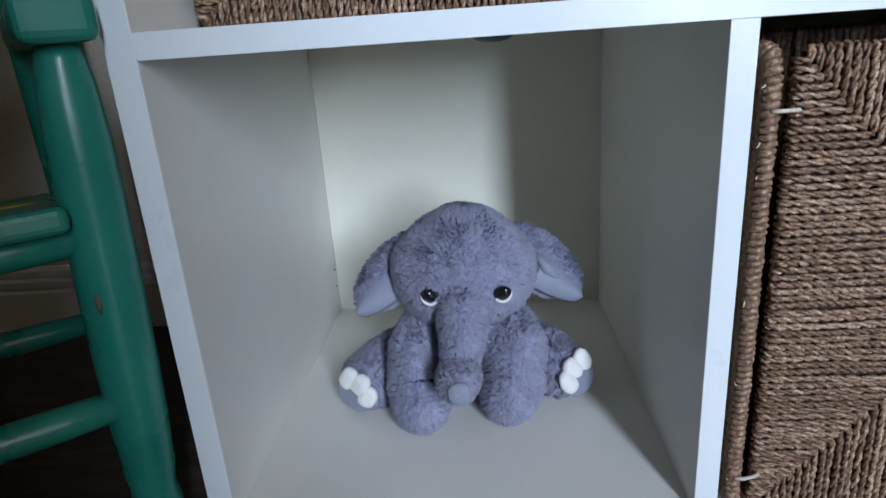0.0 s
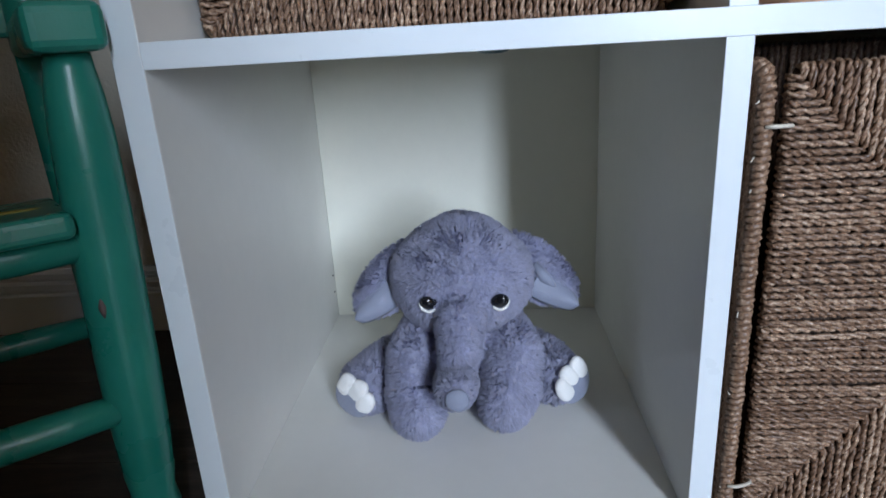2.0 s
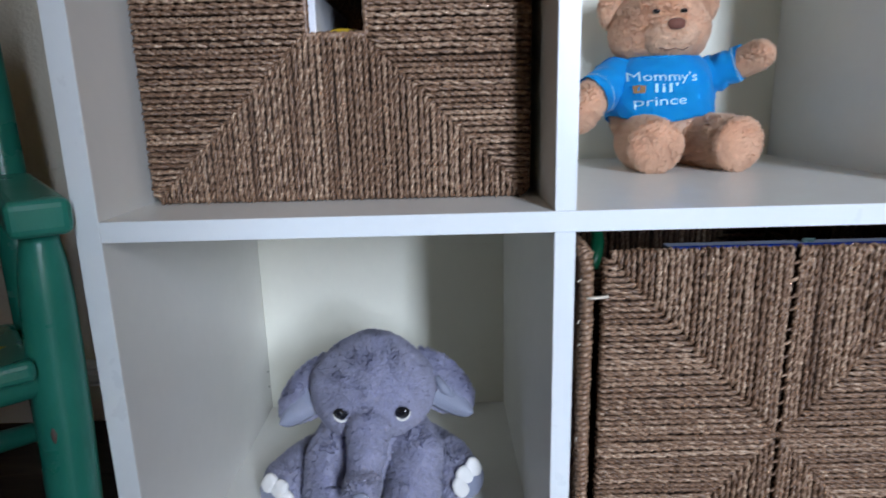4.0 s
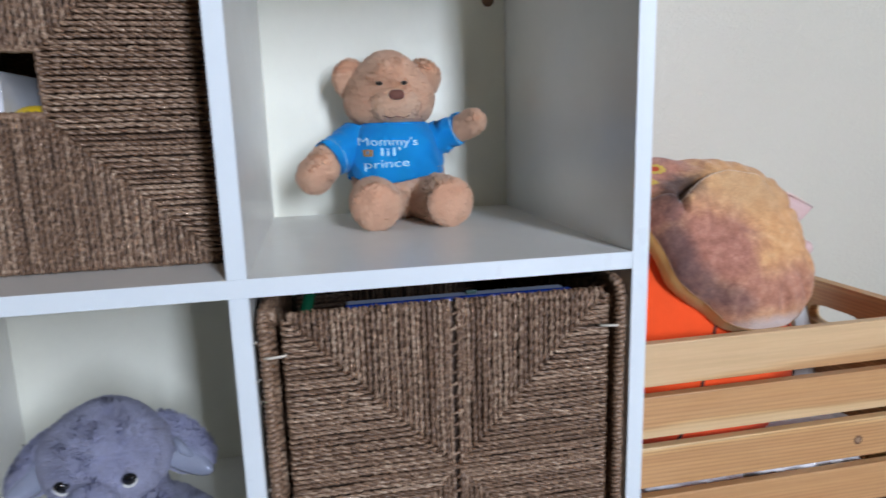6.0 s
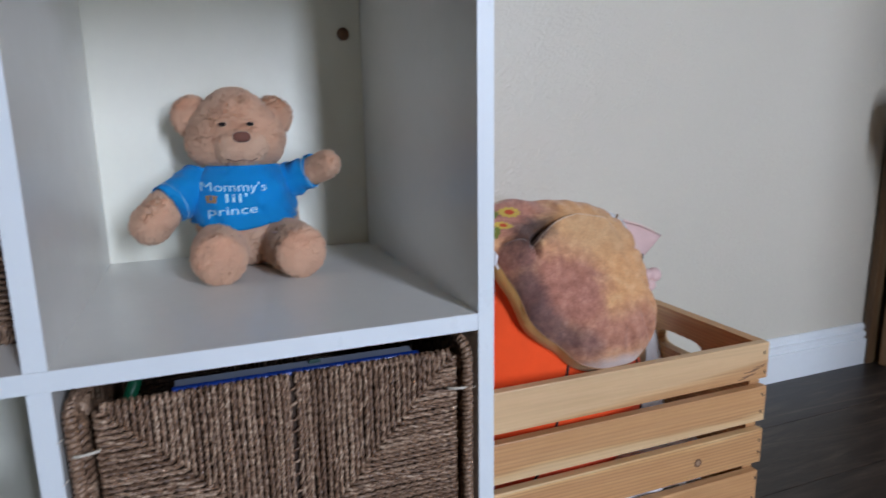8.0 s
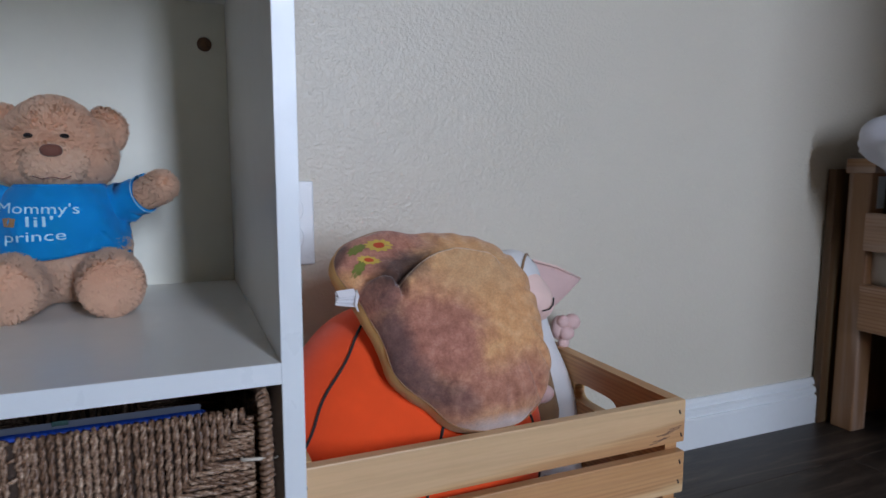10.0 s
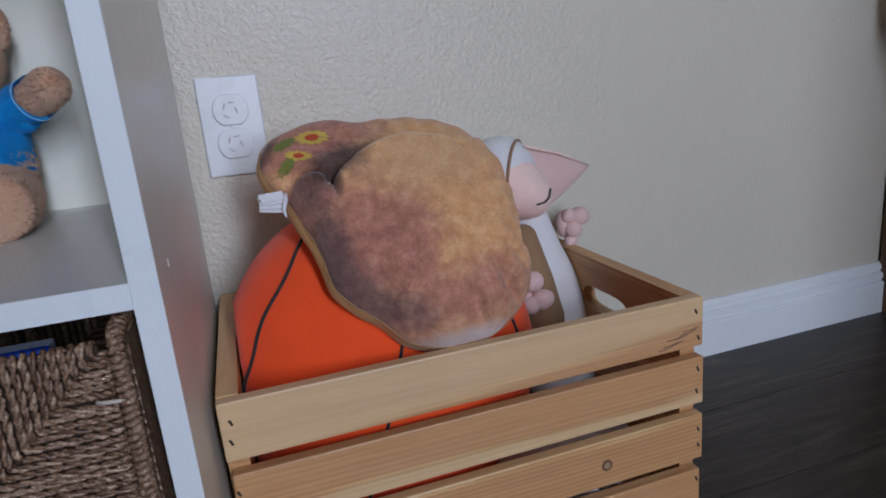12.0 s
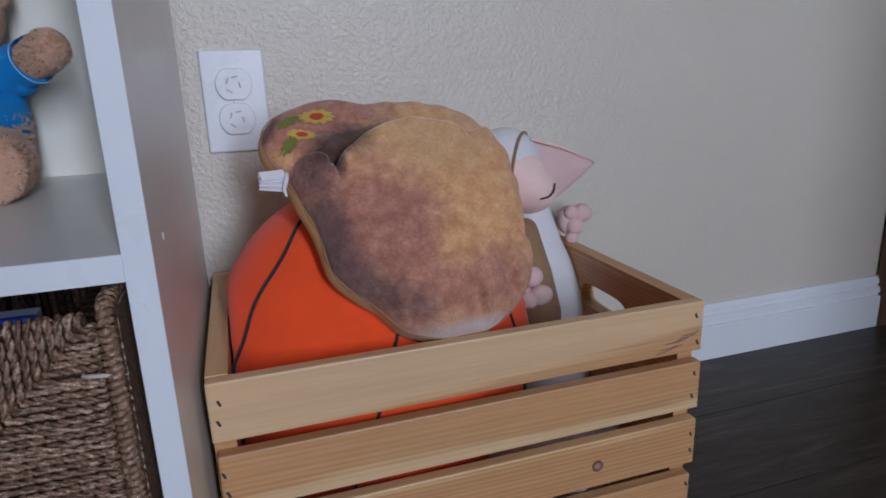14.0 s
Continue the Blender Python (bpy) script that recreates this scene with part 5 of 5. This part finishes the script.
def print_mat():
    """Photo-like plush print: golden brown with darker, purplish clouded shapes."""
    m, t, b = node_mat("printed_brown_plush", (0.36, 0.19, 0.085), 0.95, 0, 0.25)
    v = coords(t)
    sep = t.nodes.new("ShaderNodeSeparateXYZ")
    t.links.new(v, sep.inputs[0])
    n1, n2, n3 = tex_noise(t, v, 17, 4, 0.6, 0.5), tex_noise(t, v, 85, 5, 0.7), tex_noise(t, v, 420, 3, 0.7)
    gold = ramp(t, n2, [(0.3, (0.64, 0.30, 0.115)), (0.5, (0.76, 0.40, 0.175)), (0.72, (0.86, 0.53, 0.27))])
    plum = ramp(t, n2, [(0.3, (0.33, 0.125, 0.085)), (0.55, (0.50, 0.215, 0.15)), (0.75, (0.63, 0.33, 0.24))])

    def patch(cx, cy, rx, ry, soft, turn=0.0):
        """1 inside a clouded oval at (cx, cy) of the print, fading to 0."""
        mp = t.nodes.new("ShaderNodeMapping")
        mp.vector_type = "TEXTURE"
        mp.inputs["Location"].default_value, mp.inputs["Rotation"].default_value, mp.inputs["Scale"].default_value = (cx, cy, 0), (0, 0, radians(turn)), (rx, ry, 1)
        flat = t.nodes.new("ShaderNodeVectorMath")
        flat.operation = "MULTIPLY"
        flat.inputs[1].default_value = (1, 1, 0)
        t.links.new(v, flat.inputs[0])
        t.links.new(flat.outputs[0], mp.inputs["Vector"])
        ln = t.nodes.new("ShaderNodeVectorMath")
        ln.operation = "LENGTH"
        t.links.new(mp.outputs["Vector"], ln.inputs[0])
        d = math_node(t, "ADD", ln.outputs["Value"], math_node(t, "ADD", math_node(t, "MULTIPLY", math_node(t, "SUBTRACT", n1, 0.5), 1.4), math_node(t, "MULTIPLY", math_node(t, "SUBTRACT", n2, 0.5), 0.45)))
        s = t.nodes.new("ShaderNodeMapRange")
        s.inputs[1].default_value, s.inputs[2].default_value, s.inputs[3].default_value, s.inputs[4].default_value = 1 - soft, 1 + soft, 1, 0
        t.links.new(d, s.inputs[0])
        return s.outputs[0]

    col = gold
    # dark brown of the print, also painting the shadow in the neck fold and crease
    umber_shade = ramp(t, n2, [(0.3, (0.055, 0.024, 0.018)), (0.7, (0.13, 0.062, 0.045))])
    ash = ramp(t, n2, [(0.3, (0.090, 0.050, 0.052)), (0.7, (0.20, 0.115, 0.105))])
    for args, amount, other in (((-0.050, -0.035, 0.058, 0.050, 0.35, 30), 0.9, plum), ((0.03, -0.090, 0.085, 0.028, 0.5, 8), 0.85, plum), ((-0.085, 0.085, 0.075, 0.030, 0.3, 12), 0.9, plum),
                                ((-0.098, 0.022, 0.022, 0.024, 0.3, 20), 0.95, plum), ((-0.086, 0.070, 0.036, 0.026, 0.35, 30), 0.85, plum), ((-0.045, -0.045, 0.045, 0.030, 0.4, -30), 0.8, plum), ((-0.069, 0.047, 0.042, 0.018, 0.4, 36), 0.97, umber_shade), ((-0.042, 0.062, 0.022, 0.006, 0.5, 26), 0.7, umber_shade), ((-0.128, 0.078, 0.020, 0.010, 0.4, 60), 0.85, umber_shade),
                                ((-0.086, -0.026, 0.013, 0.036, 0.5, 8), 0.8, ash), ((-0.068, -0.068, 0.026, 0.013, 0.5, -38), 0.75, ash), ((-0.035, -0.092, 0.030, 0.010, 0.5, -32), 0.6, ash), ((0.050, 0.096, 0.070, 0.014, 0.5, -22), 0.55, plum)):
        col = blend(t, math_node(t, "MULTIPLY", patch(*args), amount), col, other)
    col = blend(t, math_node(t, "MULTIPLY", patch(0.005, -0.128, 0.060, 0.010, 0.45, 4), 0.9), col, (0.66, 0.56, 0.53))
    col = blend(t, math_node(t, "MULTIPLY", patch(0.015, 0.040, 0.050, 0.034, 0.5, 0), 0.5), col, (0.58, 0.38, 0.20))
    # the printed wing edge: a thin dark line with a pale lip under it
    bow = math_node(t, "SUBTRACT", math_node(t, "MULTIPLY", sep.outputs[0], -0.05), math_node(t, "MULTIPLY", math_node(t, "MULTIPLY", sep.outputs[0], sep.outputs[0]), 7.0))
    off = math_node(t, "SUBTRACT", sep.outputs[1], math_node(t, "ADD", bow, 0.0615))
    off = math_node(t, "ADD", off, math_node(t, "MULTIPLY", math_node(t, "SUBTRACT", n2, 0.5), 0.006))
    inside = math_node(t, "MULTIPLY", math_node(t, "GREATER_THAN", sep.outputs[0], -0.079), math_node(t, "LESS_THAN", sep.outputs[0], 0.046))
    lip = math_node(t, "MULTIPLY", inside, math_node(t, "LESS_THAN", math_node(t, "ABSOLUTE", math_node(t, "ADD", off, 0.0022)), 0.0012))
    col = blend(t, math_node(t, "MULTIPLY", lip, 0.5), col, (0.86, 0.66, 0.48))
    edge = math_node(t, "MULTIPLY", inside, math_node(t, "LESS_THAN", math_node(t, "ABSOLUTE", off), 0.0012))
    col = blend(t, math_node(t, "MULTIPLY", edge, 0.8), col, (0.12, 0.045, 0.035))
    col = blend(t, 0.6, col, ramp(t, n3, [(0.32, (0.68,) * 3), (0.62, (1, 1, 1))]), "MULTIPLY")
    t.links.new(col, b.inputs["Base Color"])
    bump(t, b, math_node(t, "ADD", n3, math_node(t, "MULTIPLY", n2, 0.8)), 0.6, 0.0014)
    return m


OUTLINE = (0.1148, -0.0032, -0.0004, -0.0061, -0.0129, -0.0000, 0.0091, -0.0061, -0.0010, 0.0031, 0.0006, -0.0027, 0.0012, 0.0014, -0.0002, -0.0000, 0.0004, -0.0002, -0.0006, 0.0009, 0.0007, -0.0003, -0.0008, 0.0005, -0.0000, -0.0005, 0.0002, 0.0001, -0.0004)


def outline(th):
    """The printed cushion's edge: distance from its middle at an angle."""
    q = OUTLINE
    return q[0] + sum(q[2 * k - 1] * math.cos(k * th) + q[2 * k] * math.sin(k * th) for k in range(1, 15))


def printed_cushion():
    c = thing("printed_cushion", "brown printed plush cushion leaning on the crate's toys", "cushion")
    e2 = Vector((0, 0.577, 0.817)).normalized()
    e1 = Vector((1, 0, 0))
    n = e1.cross(e2)
    frame_m = Matrix((e1, e2, n)).transposed().to_4x4()
    c.matrix_world = Matrix.Translation(Vector((0.93, 0.115, 0.25)) + e2 * 0.115 + n * 0.004) @ frame_m
    NA, NR = 240, 96

    def smooth(x):
        x = min(1.0, max(0.0, x))
        return x * x * (3 - 2 * x)

    def rim(u):
        """The seam comes forward along the neck, so that the back shows under it."""
        return 0.013 * smooth((-u - 0.02) / 0.08)

    def height(u, w, f):
        """How far the front bulges: a stuffed body, a flatter head, a wing lip with a deep crease, a chest lobe and tucks at the seam."""
        th = math.atan2(w, u)
        head = smooth((w - 0.5 * u - 0.062) / 0.05) * smooth((0.02 - u) / 0.06)
        h = (0.047 + 0.006 * smooth((u - 0.01) / 0.06) - 0.020 * head) * (1 - f ** 3.6) ** 0.60 + rim(u) * f * f
        fold = w - (0.0615 - 0.05 * u - 7.0 * u * u)
        along = smooth((u + 0.086) / 0.02) * smooth((0.056 - u) / 0.03)
        step = 0.015 * math.exp(fold / 0.045) if fold < 0 else -0.006 * math.exp(-fold / 0.022)
        h += step * along * (1 - f ** 6)
        deep = 0.009 + 0.002 * smooth((-0.02 - u) / 0.04)
        h -= deep * math.exp(-((fold - 0.0022) / (0.0024 + 0.004 * smooth((-0.04 - u) / 0.03))) ** 2) * along * (1 - f ** 8)
        # the chest lobe below the head, with a furrow round it
        q = math.hypot((u + 0.093) / 0.0175, (w - 0.019) / 0.021)
        h += 0.014 * math.exp(-q ** 4) * (1 - f ** 14) - 0.015 * math.exp(-((q - 1.18) / 0.20) ** 2) * (1 - f ** 12) * smooth((w - 0.012) / 0.02 + 0.5)
        # tucks drawn in by the seam
        for a, wide, size in ((-0.46, 0.050, 0.024), (-0.95, 0.05, 0.018), (-1.30, 0.05, 0.011), (0.18, 0.05, 0.008), (-0.70, 0.04, 0.010), (0.75, 0.05, 0.006), (-2.15, 0.06, 0.007), (1.75, 0.05, 0.004)):
            h -= size * math.exp(-((th - a) / wide) ** 2) * smooth((f - 0.62) / 0.3) * (1 - f ** 14)
        h += 0.006 * f ** 7 * (1 - f) * 4 * math.sin(th * 23 + 3 * noise.noise(Vector((u, w, 0)) * 20))
        h += (0.0045 * noise.noise(Vector((u, w, 0.3)) * 22) + 0.0018 * noise.noise(Vector((u, w, 0.7)) * 65)) * (1 - f ** 4)
        return h

    for name, sgn, mat, lab in (("front", 1, print_mat(), ""), ("back", -1, cloth("golden_back_plush", (0.60, 0.36, 0.11), 0.95, 0.12), "golden yellow plush back")):
        verts, faces = [], []
        turn_in = radians(112)
        verts.append((0, 0, height(0, 0, 0) if sgn > 0 else -0.034))
        for i in range(1, NR + 1):
            f = i / NR
            for k in range(NA):
                th = 2 * math.pi * k / NA
                rr = outline(th) * (1 + 0.006 * math.sin(th * 19) * f)
                if sgn > 0:
                    u, w = rr * f * math.cos(th), rr * f * math.sin(th)
                    verts.append((u, w, height(u, w, f)))
                else:
                    a = turn_in * f
                    out = math.sin(a) / math.sin(turn_in)
                    out = min(out, 1) + max(0, out - 1) * 0.55 * max(0.0, math.cos(th - 3.25)) ** 3
                    u, w = rr * out * math.cos(th), rr * out * math.sin(th)
                    verts.append((u, w, -0.034 * (math.cos(a) - math.cos(turn_in)) / (1 - math.cos(turn_in)) + rim(rr * math.cos(th)) * f * f))
        for k in range(NA):
            faces.append((0, 1 + k, 1 + (k + 1) % NA))
        for i in range(NR - 1):
            for k in range(NA):
                a, b = 1 + i * NA + k, 1 + i * NA + (k + 1) % NA
                faces.append((a, a + NA, b + NA, b))
        if sgn < 0:
            faces = [q[::-1] for q in faces]
        array_part(name, verts, faces, mat, c, lab)
    ring = [(outline(a) * 1.004 * math.cos(a), outline(a) * 1.004 * math.sin(a), rim(outline(a) * math.cos(a))) for a in np.linspace(0, 2 * math.pi, 121)]
    part("edge_seam", sweep(ring, 0.0006, 8, caps=False), cloth("golden_seam_cloth", (0.36, 0.20, 0.09)), c, "golden brown seam", True)

    def disc(name, u, w, rx, rz, turn, mat, parent, lift, petals=0, label=""):
        bm = bmesh.new()
        pts = []
        for k in range(36):
            a = 2 * math.pi * k / 36
            s = 1 + (0.16 * math.cos(petals * a) if petals else 0)
            x, y = rx * s * math.cos(a), rz * s * math.sin(a)
            px, py = u + x * math.cos(turn) - y * math.sin(turn), w + x * math.sin(turn) + y * math.cos(turn)
            pts.append((px, py))
        def z_at(px, py):
            f = min(0.985, math.hypot(px, py) / outline(math.atan2(py, px)))
            return height(px, py, f) + lift
        mid = bm.verts.new((u, w, z_at(u, w)))
        rim = [bm.verts.new((x, y, z_at(x, y))) for x, y in pts]
        for k in range(36):
            bm.faces.new((mid, rim[k], rim[(k + 1) % 36]))
        return part(name, bm, mat, parent, label, True)

    yellow, red, leaf = cloth("printed_yellow", (0.60, 0.42, 0.07)), cloth("printed_red", (0.50, 0.06, 0.015)), cloth("printed_green", (0.17, 0.19, 0.03))
    for u, w, rx, rz, tn in ((-0.0808, 0.0837, 0.0150, 0.0080, -0.05), (-0.0960, 0.0645, 0.0120, 0.0048, -0.30)):
        fl = disc("flower_print", u, w, rx, rz, tn, yellow, c, 0.0009, 11, "printed yellow flower with red heart")
        disc("flower_heart", u, w, rx * 0.42, rz * 0.5, tn, red, fl, 0.0014)
    for u, w, tn in ((-0.1060, 0.0800, 0.5), (-0.1080, 0.0560, 0.9)):
        disc("leaf_print", u, w, 0.0115, 0.0052, tn, leaf, c, 0.0008, 9, "printed green leaf")
    # sewn-in folded tag with two plain bars of print
    tag = part("tag", box(-0.0135, 0.009, -0.0050, 0.0045, -0.0005, 0.0006, 0.0004), WHITE_CLOTH, c, "white folded satin care tags", at=(-0.1235, 0.0285, 0.022))
    tag.rotation_euler = (radians(-12), radians(10), radians(4))
    for z, a, dy in ((0.0026, 9, 0.0014), (-0.0028, -9, -0.0034), (-0.0055, -18, -0.0062)):
        leaf = part("tag_fold", box(-0.0132, 0.009, -0.0048, 0.0042, -0.0005, 0.0005, 0.0004), WHITE_CLOTH, tag, at=(0, dy, z))
        leaf.rotation_euler = (radians(a * 0.6), radians(a * 0.5), radians(a))
    part("print_bar", box(-0.013, -0.002, -0.0012, 0.0002, 0.0007, 0.0009), BLACK_INK, tag)
    ribbon = [(-0.113, 0.034, 0.020), (-0.114, 0.026, 0.024), (-0.117, 0.017, 0.022), (-0.116, 0.009, 0.024)]
    part("tag_ribbon", sweep(ribbon, [0.0016, 0.0022, 0.0018, 0.0008], 6), WHITE_CLOTH, c, "thin white hanging ribbon", True)
    return c


printed_cushion()


def hooded_plush():
    p = thing("hooded_plush", "pink and white hooded plush toy behind the cushion", "plush toy")
    head = merged((1.083, 0.285, 0.343), [((1.080, 0.287, 0.342), 0.036), ((1.097, 0.268, 0.330), 0.021), ((1.068, 0.285, 0.362), 0.021)], 0.008, 4)
    part("head", head, SKIN, p, "peach velour face", True)
    part("closed_eye", sweep([(1.0900, 0.2430, 0.3265), (1.1000, 0.2430, 0.3280), (1.1070, 0.2455, 0.3325), (1.1105, 0.2490, 0.3415)], 0.0010, 6), BLACK_INK, p, "black stitched closed eye", True)
    hood = blob((1.070, 0.296, 0.352), (0.044, 0.040, 0.050), 4, 0.001, 40)
    part("hood", hood, WHITE_PLUSH, p, "white velour hood", True)
    d = Vector((0.80, -0.58, -0.10)).normalized()
    p1 = d.cross(Vector((0, 0, 1))).normalized()
    p2 = p1.cross(d)
    ring = []
    for a in np.linspace(0, 2 * math.pi, 33):
        q = d * 0.42 + (p1 * math.cos(a) + p2 * math.sin(a)) * 0.93
        ring.append(Vector((1.070 + q.x * 0.044, 0.296 + q.y * 0.040, 0.352 + q.z * 0.050)))
    part("hood_trim", sweep(ring, 0.0018, 8, caps=False), TAN_TRIM, p, "brown hood edging", True)
    # large pointed ear, a flat pink wedge
    bm = bmesh.new()
    lay = []
    for i in range(13):
        f = i / 12
        row = []
        for k in range(24):
            a = 2 * math.pi * k / 24
            h = 0.042 * (1 - f ** 1.25) + 0.0022
            d = 0.012 * (1 - f) ** 0.6 + 0.002
            c0 = Vector((1.096 + 0.106 * f, 0.286 + 0.036 * f, 0.347 + 0.002 * f))
            row.append(bm.verts.new(c0 + Vector((-0.010 * math.sin(a) * (1 - f), math.cos(a) * d, math.sin(a) * h))))
        lay.append(row)
    for a, b in zip(lay, lay[1:]):
        for k in range(24):
            bm.faces.new((a[k], a[(k + 1) % 24], b[(k + 1) % 24], b[k]))
    bm.faces.new(lay[0][::-1]), bm.faces.new(lay[-1])
    bmesh.ops.recalc_face_normals(bm, faces=bm.faces)
    part("ear", bm, PINK, p, "large pointed pink ear", True)
    part("ear_seam", sweep([(1.094, 0.276, 0.389), (1.145, 0.296, 0.374), (1.201, 0.319, 0.3505)], 0.0016, 6), SKIN, p, "", True)
    body = limb([(1.098, 0.295, 0.305), (1.105, 0.290, 0.26), (1.118, 0.285, 0.20), (1.122, 0.275, 0.15), (1.122, 0.26, 0.088)], [0.026, 0.033, 0.046, 0.050, 0.044])
    part("body", body, WHITE_PLUSH, p, "white velour body", True)
    part("belly", limb([(1.082, 0.268, 0.285), (1.082, 0.252, 0.24), (1.090, 0.245, 0.19)], [0.016, 0.024, 0.026]), TAN_TRIM, p, "brown cloth belly", True)
    for c, core, toes in (((1.166, 0.300, 0.2835), (0.012, 0.010, 0.018), ((0.010, 0.011, 0.0125), (-0.003, -0.008, 0.0120), (-0.009, 0.013, 0.0095), (-0.008, -0.026, 0.0085))),
                          ((1.0655, 0.218, 0.236), (0.012, 0.010, 0.020), ((-0.001, 0.016, 0.0125), (0.014, -0.013, 0.0130), (-0.004, -0.018, 0.0110)))):
        paw = part("paw", blob(Vector(c) + Vector((-0.009, 0.005, 0)), core, 3), PINK, p, "pink plush paw", True)
        for dx, dz, r in toes:
            part("toe", blob(Vector(c) + Vector((dx * 0.75, -0.003, dz * 0.8)), (r * 1.05, r * 0.85, r * 0.95), 3, 0.0015, 60), PINK, paw, "", True)
    p.scale, p.location = (1.075,) * 3, (-0.0585, 0.0279, -0.0346)
    return p


hooded_plush()


def crumpled(name, centre, radii, label, seed):
    bm = blob(centre, radii, 5, 0, 1, None, 2.4)
    for v in bm.verts:
        q = v.co * 26 + Vector((seed, 0, 0))
        r = 1 - abs(noise.noise(q)) * 2
        v.co += (v.co - Vector(centre)).normalized() * (0.016 * r * r - 0.01 + 0.006 * noise.noise(q * 2.7))
        v.co.z = max(v.co.z, 0.0135)
        v.co.y = max(min(v.co.y, CY1 - 0.0145), CY0 + 0.0145)
        v.co.x = max(min(v.co.x, CX1 - 0.020), CX0 + 0.020)
    return tagged(part(name, bm, WHITE_CLOTH, smooth=True), label, "cloth", "cloths in the crate")


crumpled("crumpled_cloth", (1.03, 0.20, 0.052), (0.13, 0.09, 0.034), "crumpled white cloth at the bottom of the crate", 2)
crumpled("crumpled_cloth", (0.86, 0.15, 0.035), (0.09, 0.045, 0.018), "crumpled white cloth at the bottom of the crate", 7)


# ---- floor planks ----
def planks():
    rng = random.Random(21)
    pw, meshes = 0.152, {}
    y, row = WALL - 0.002, 0
    while y > BACK:
        x = WEST - rng.uniform(0.0, 1.1)
        while x < EAST:
            a, b = max(x, WEST), min(x + 1.22, EAST)
            if b - a > 0.02:
                key = round(b - a, 3)
                if key not in meshes:
                    bm = box(-(b - a) / 2 + 0.0003, (b - a) / 2 - 0.0003, -pw / 2 + 0.0003, pw / 2 - 0.0003, -0.006, 0, 0.0005, 1)
                    me = bpy.data.meshes.new("plank")
                    bm.to_mesh(me), bm.free()
                    me.materials.append(PLANK)
                    meshes[key] = me
                ob = new("plank", meshes[key])
                ob.parent = floor
                ob.location = ((a + b) / 2, y - pw / 2, 0)
            x += 1.22
        y -= pw
        row += 1


planks()
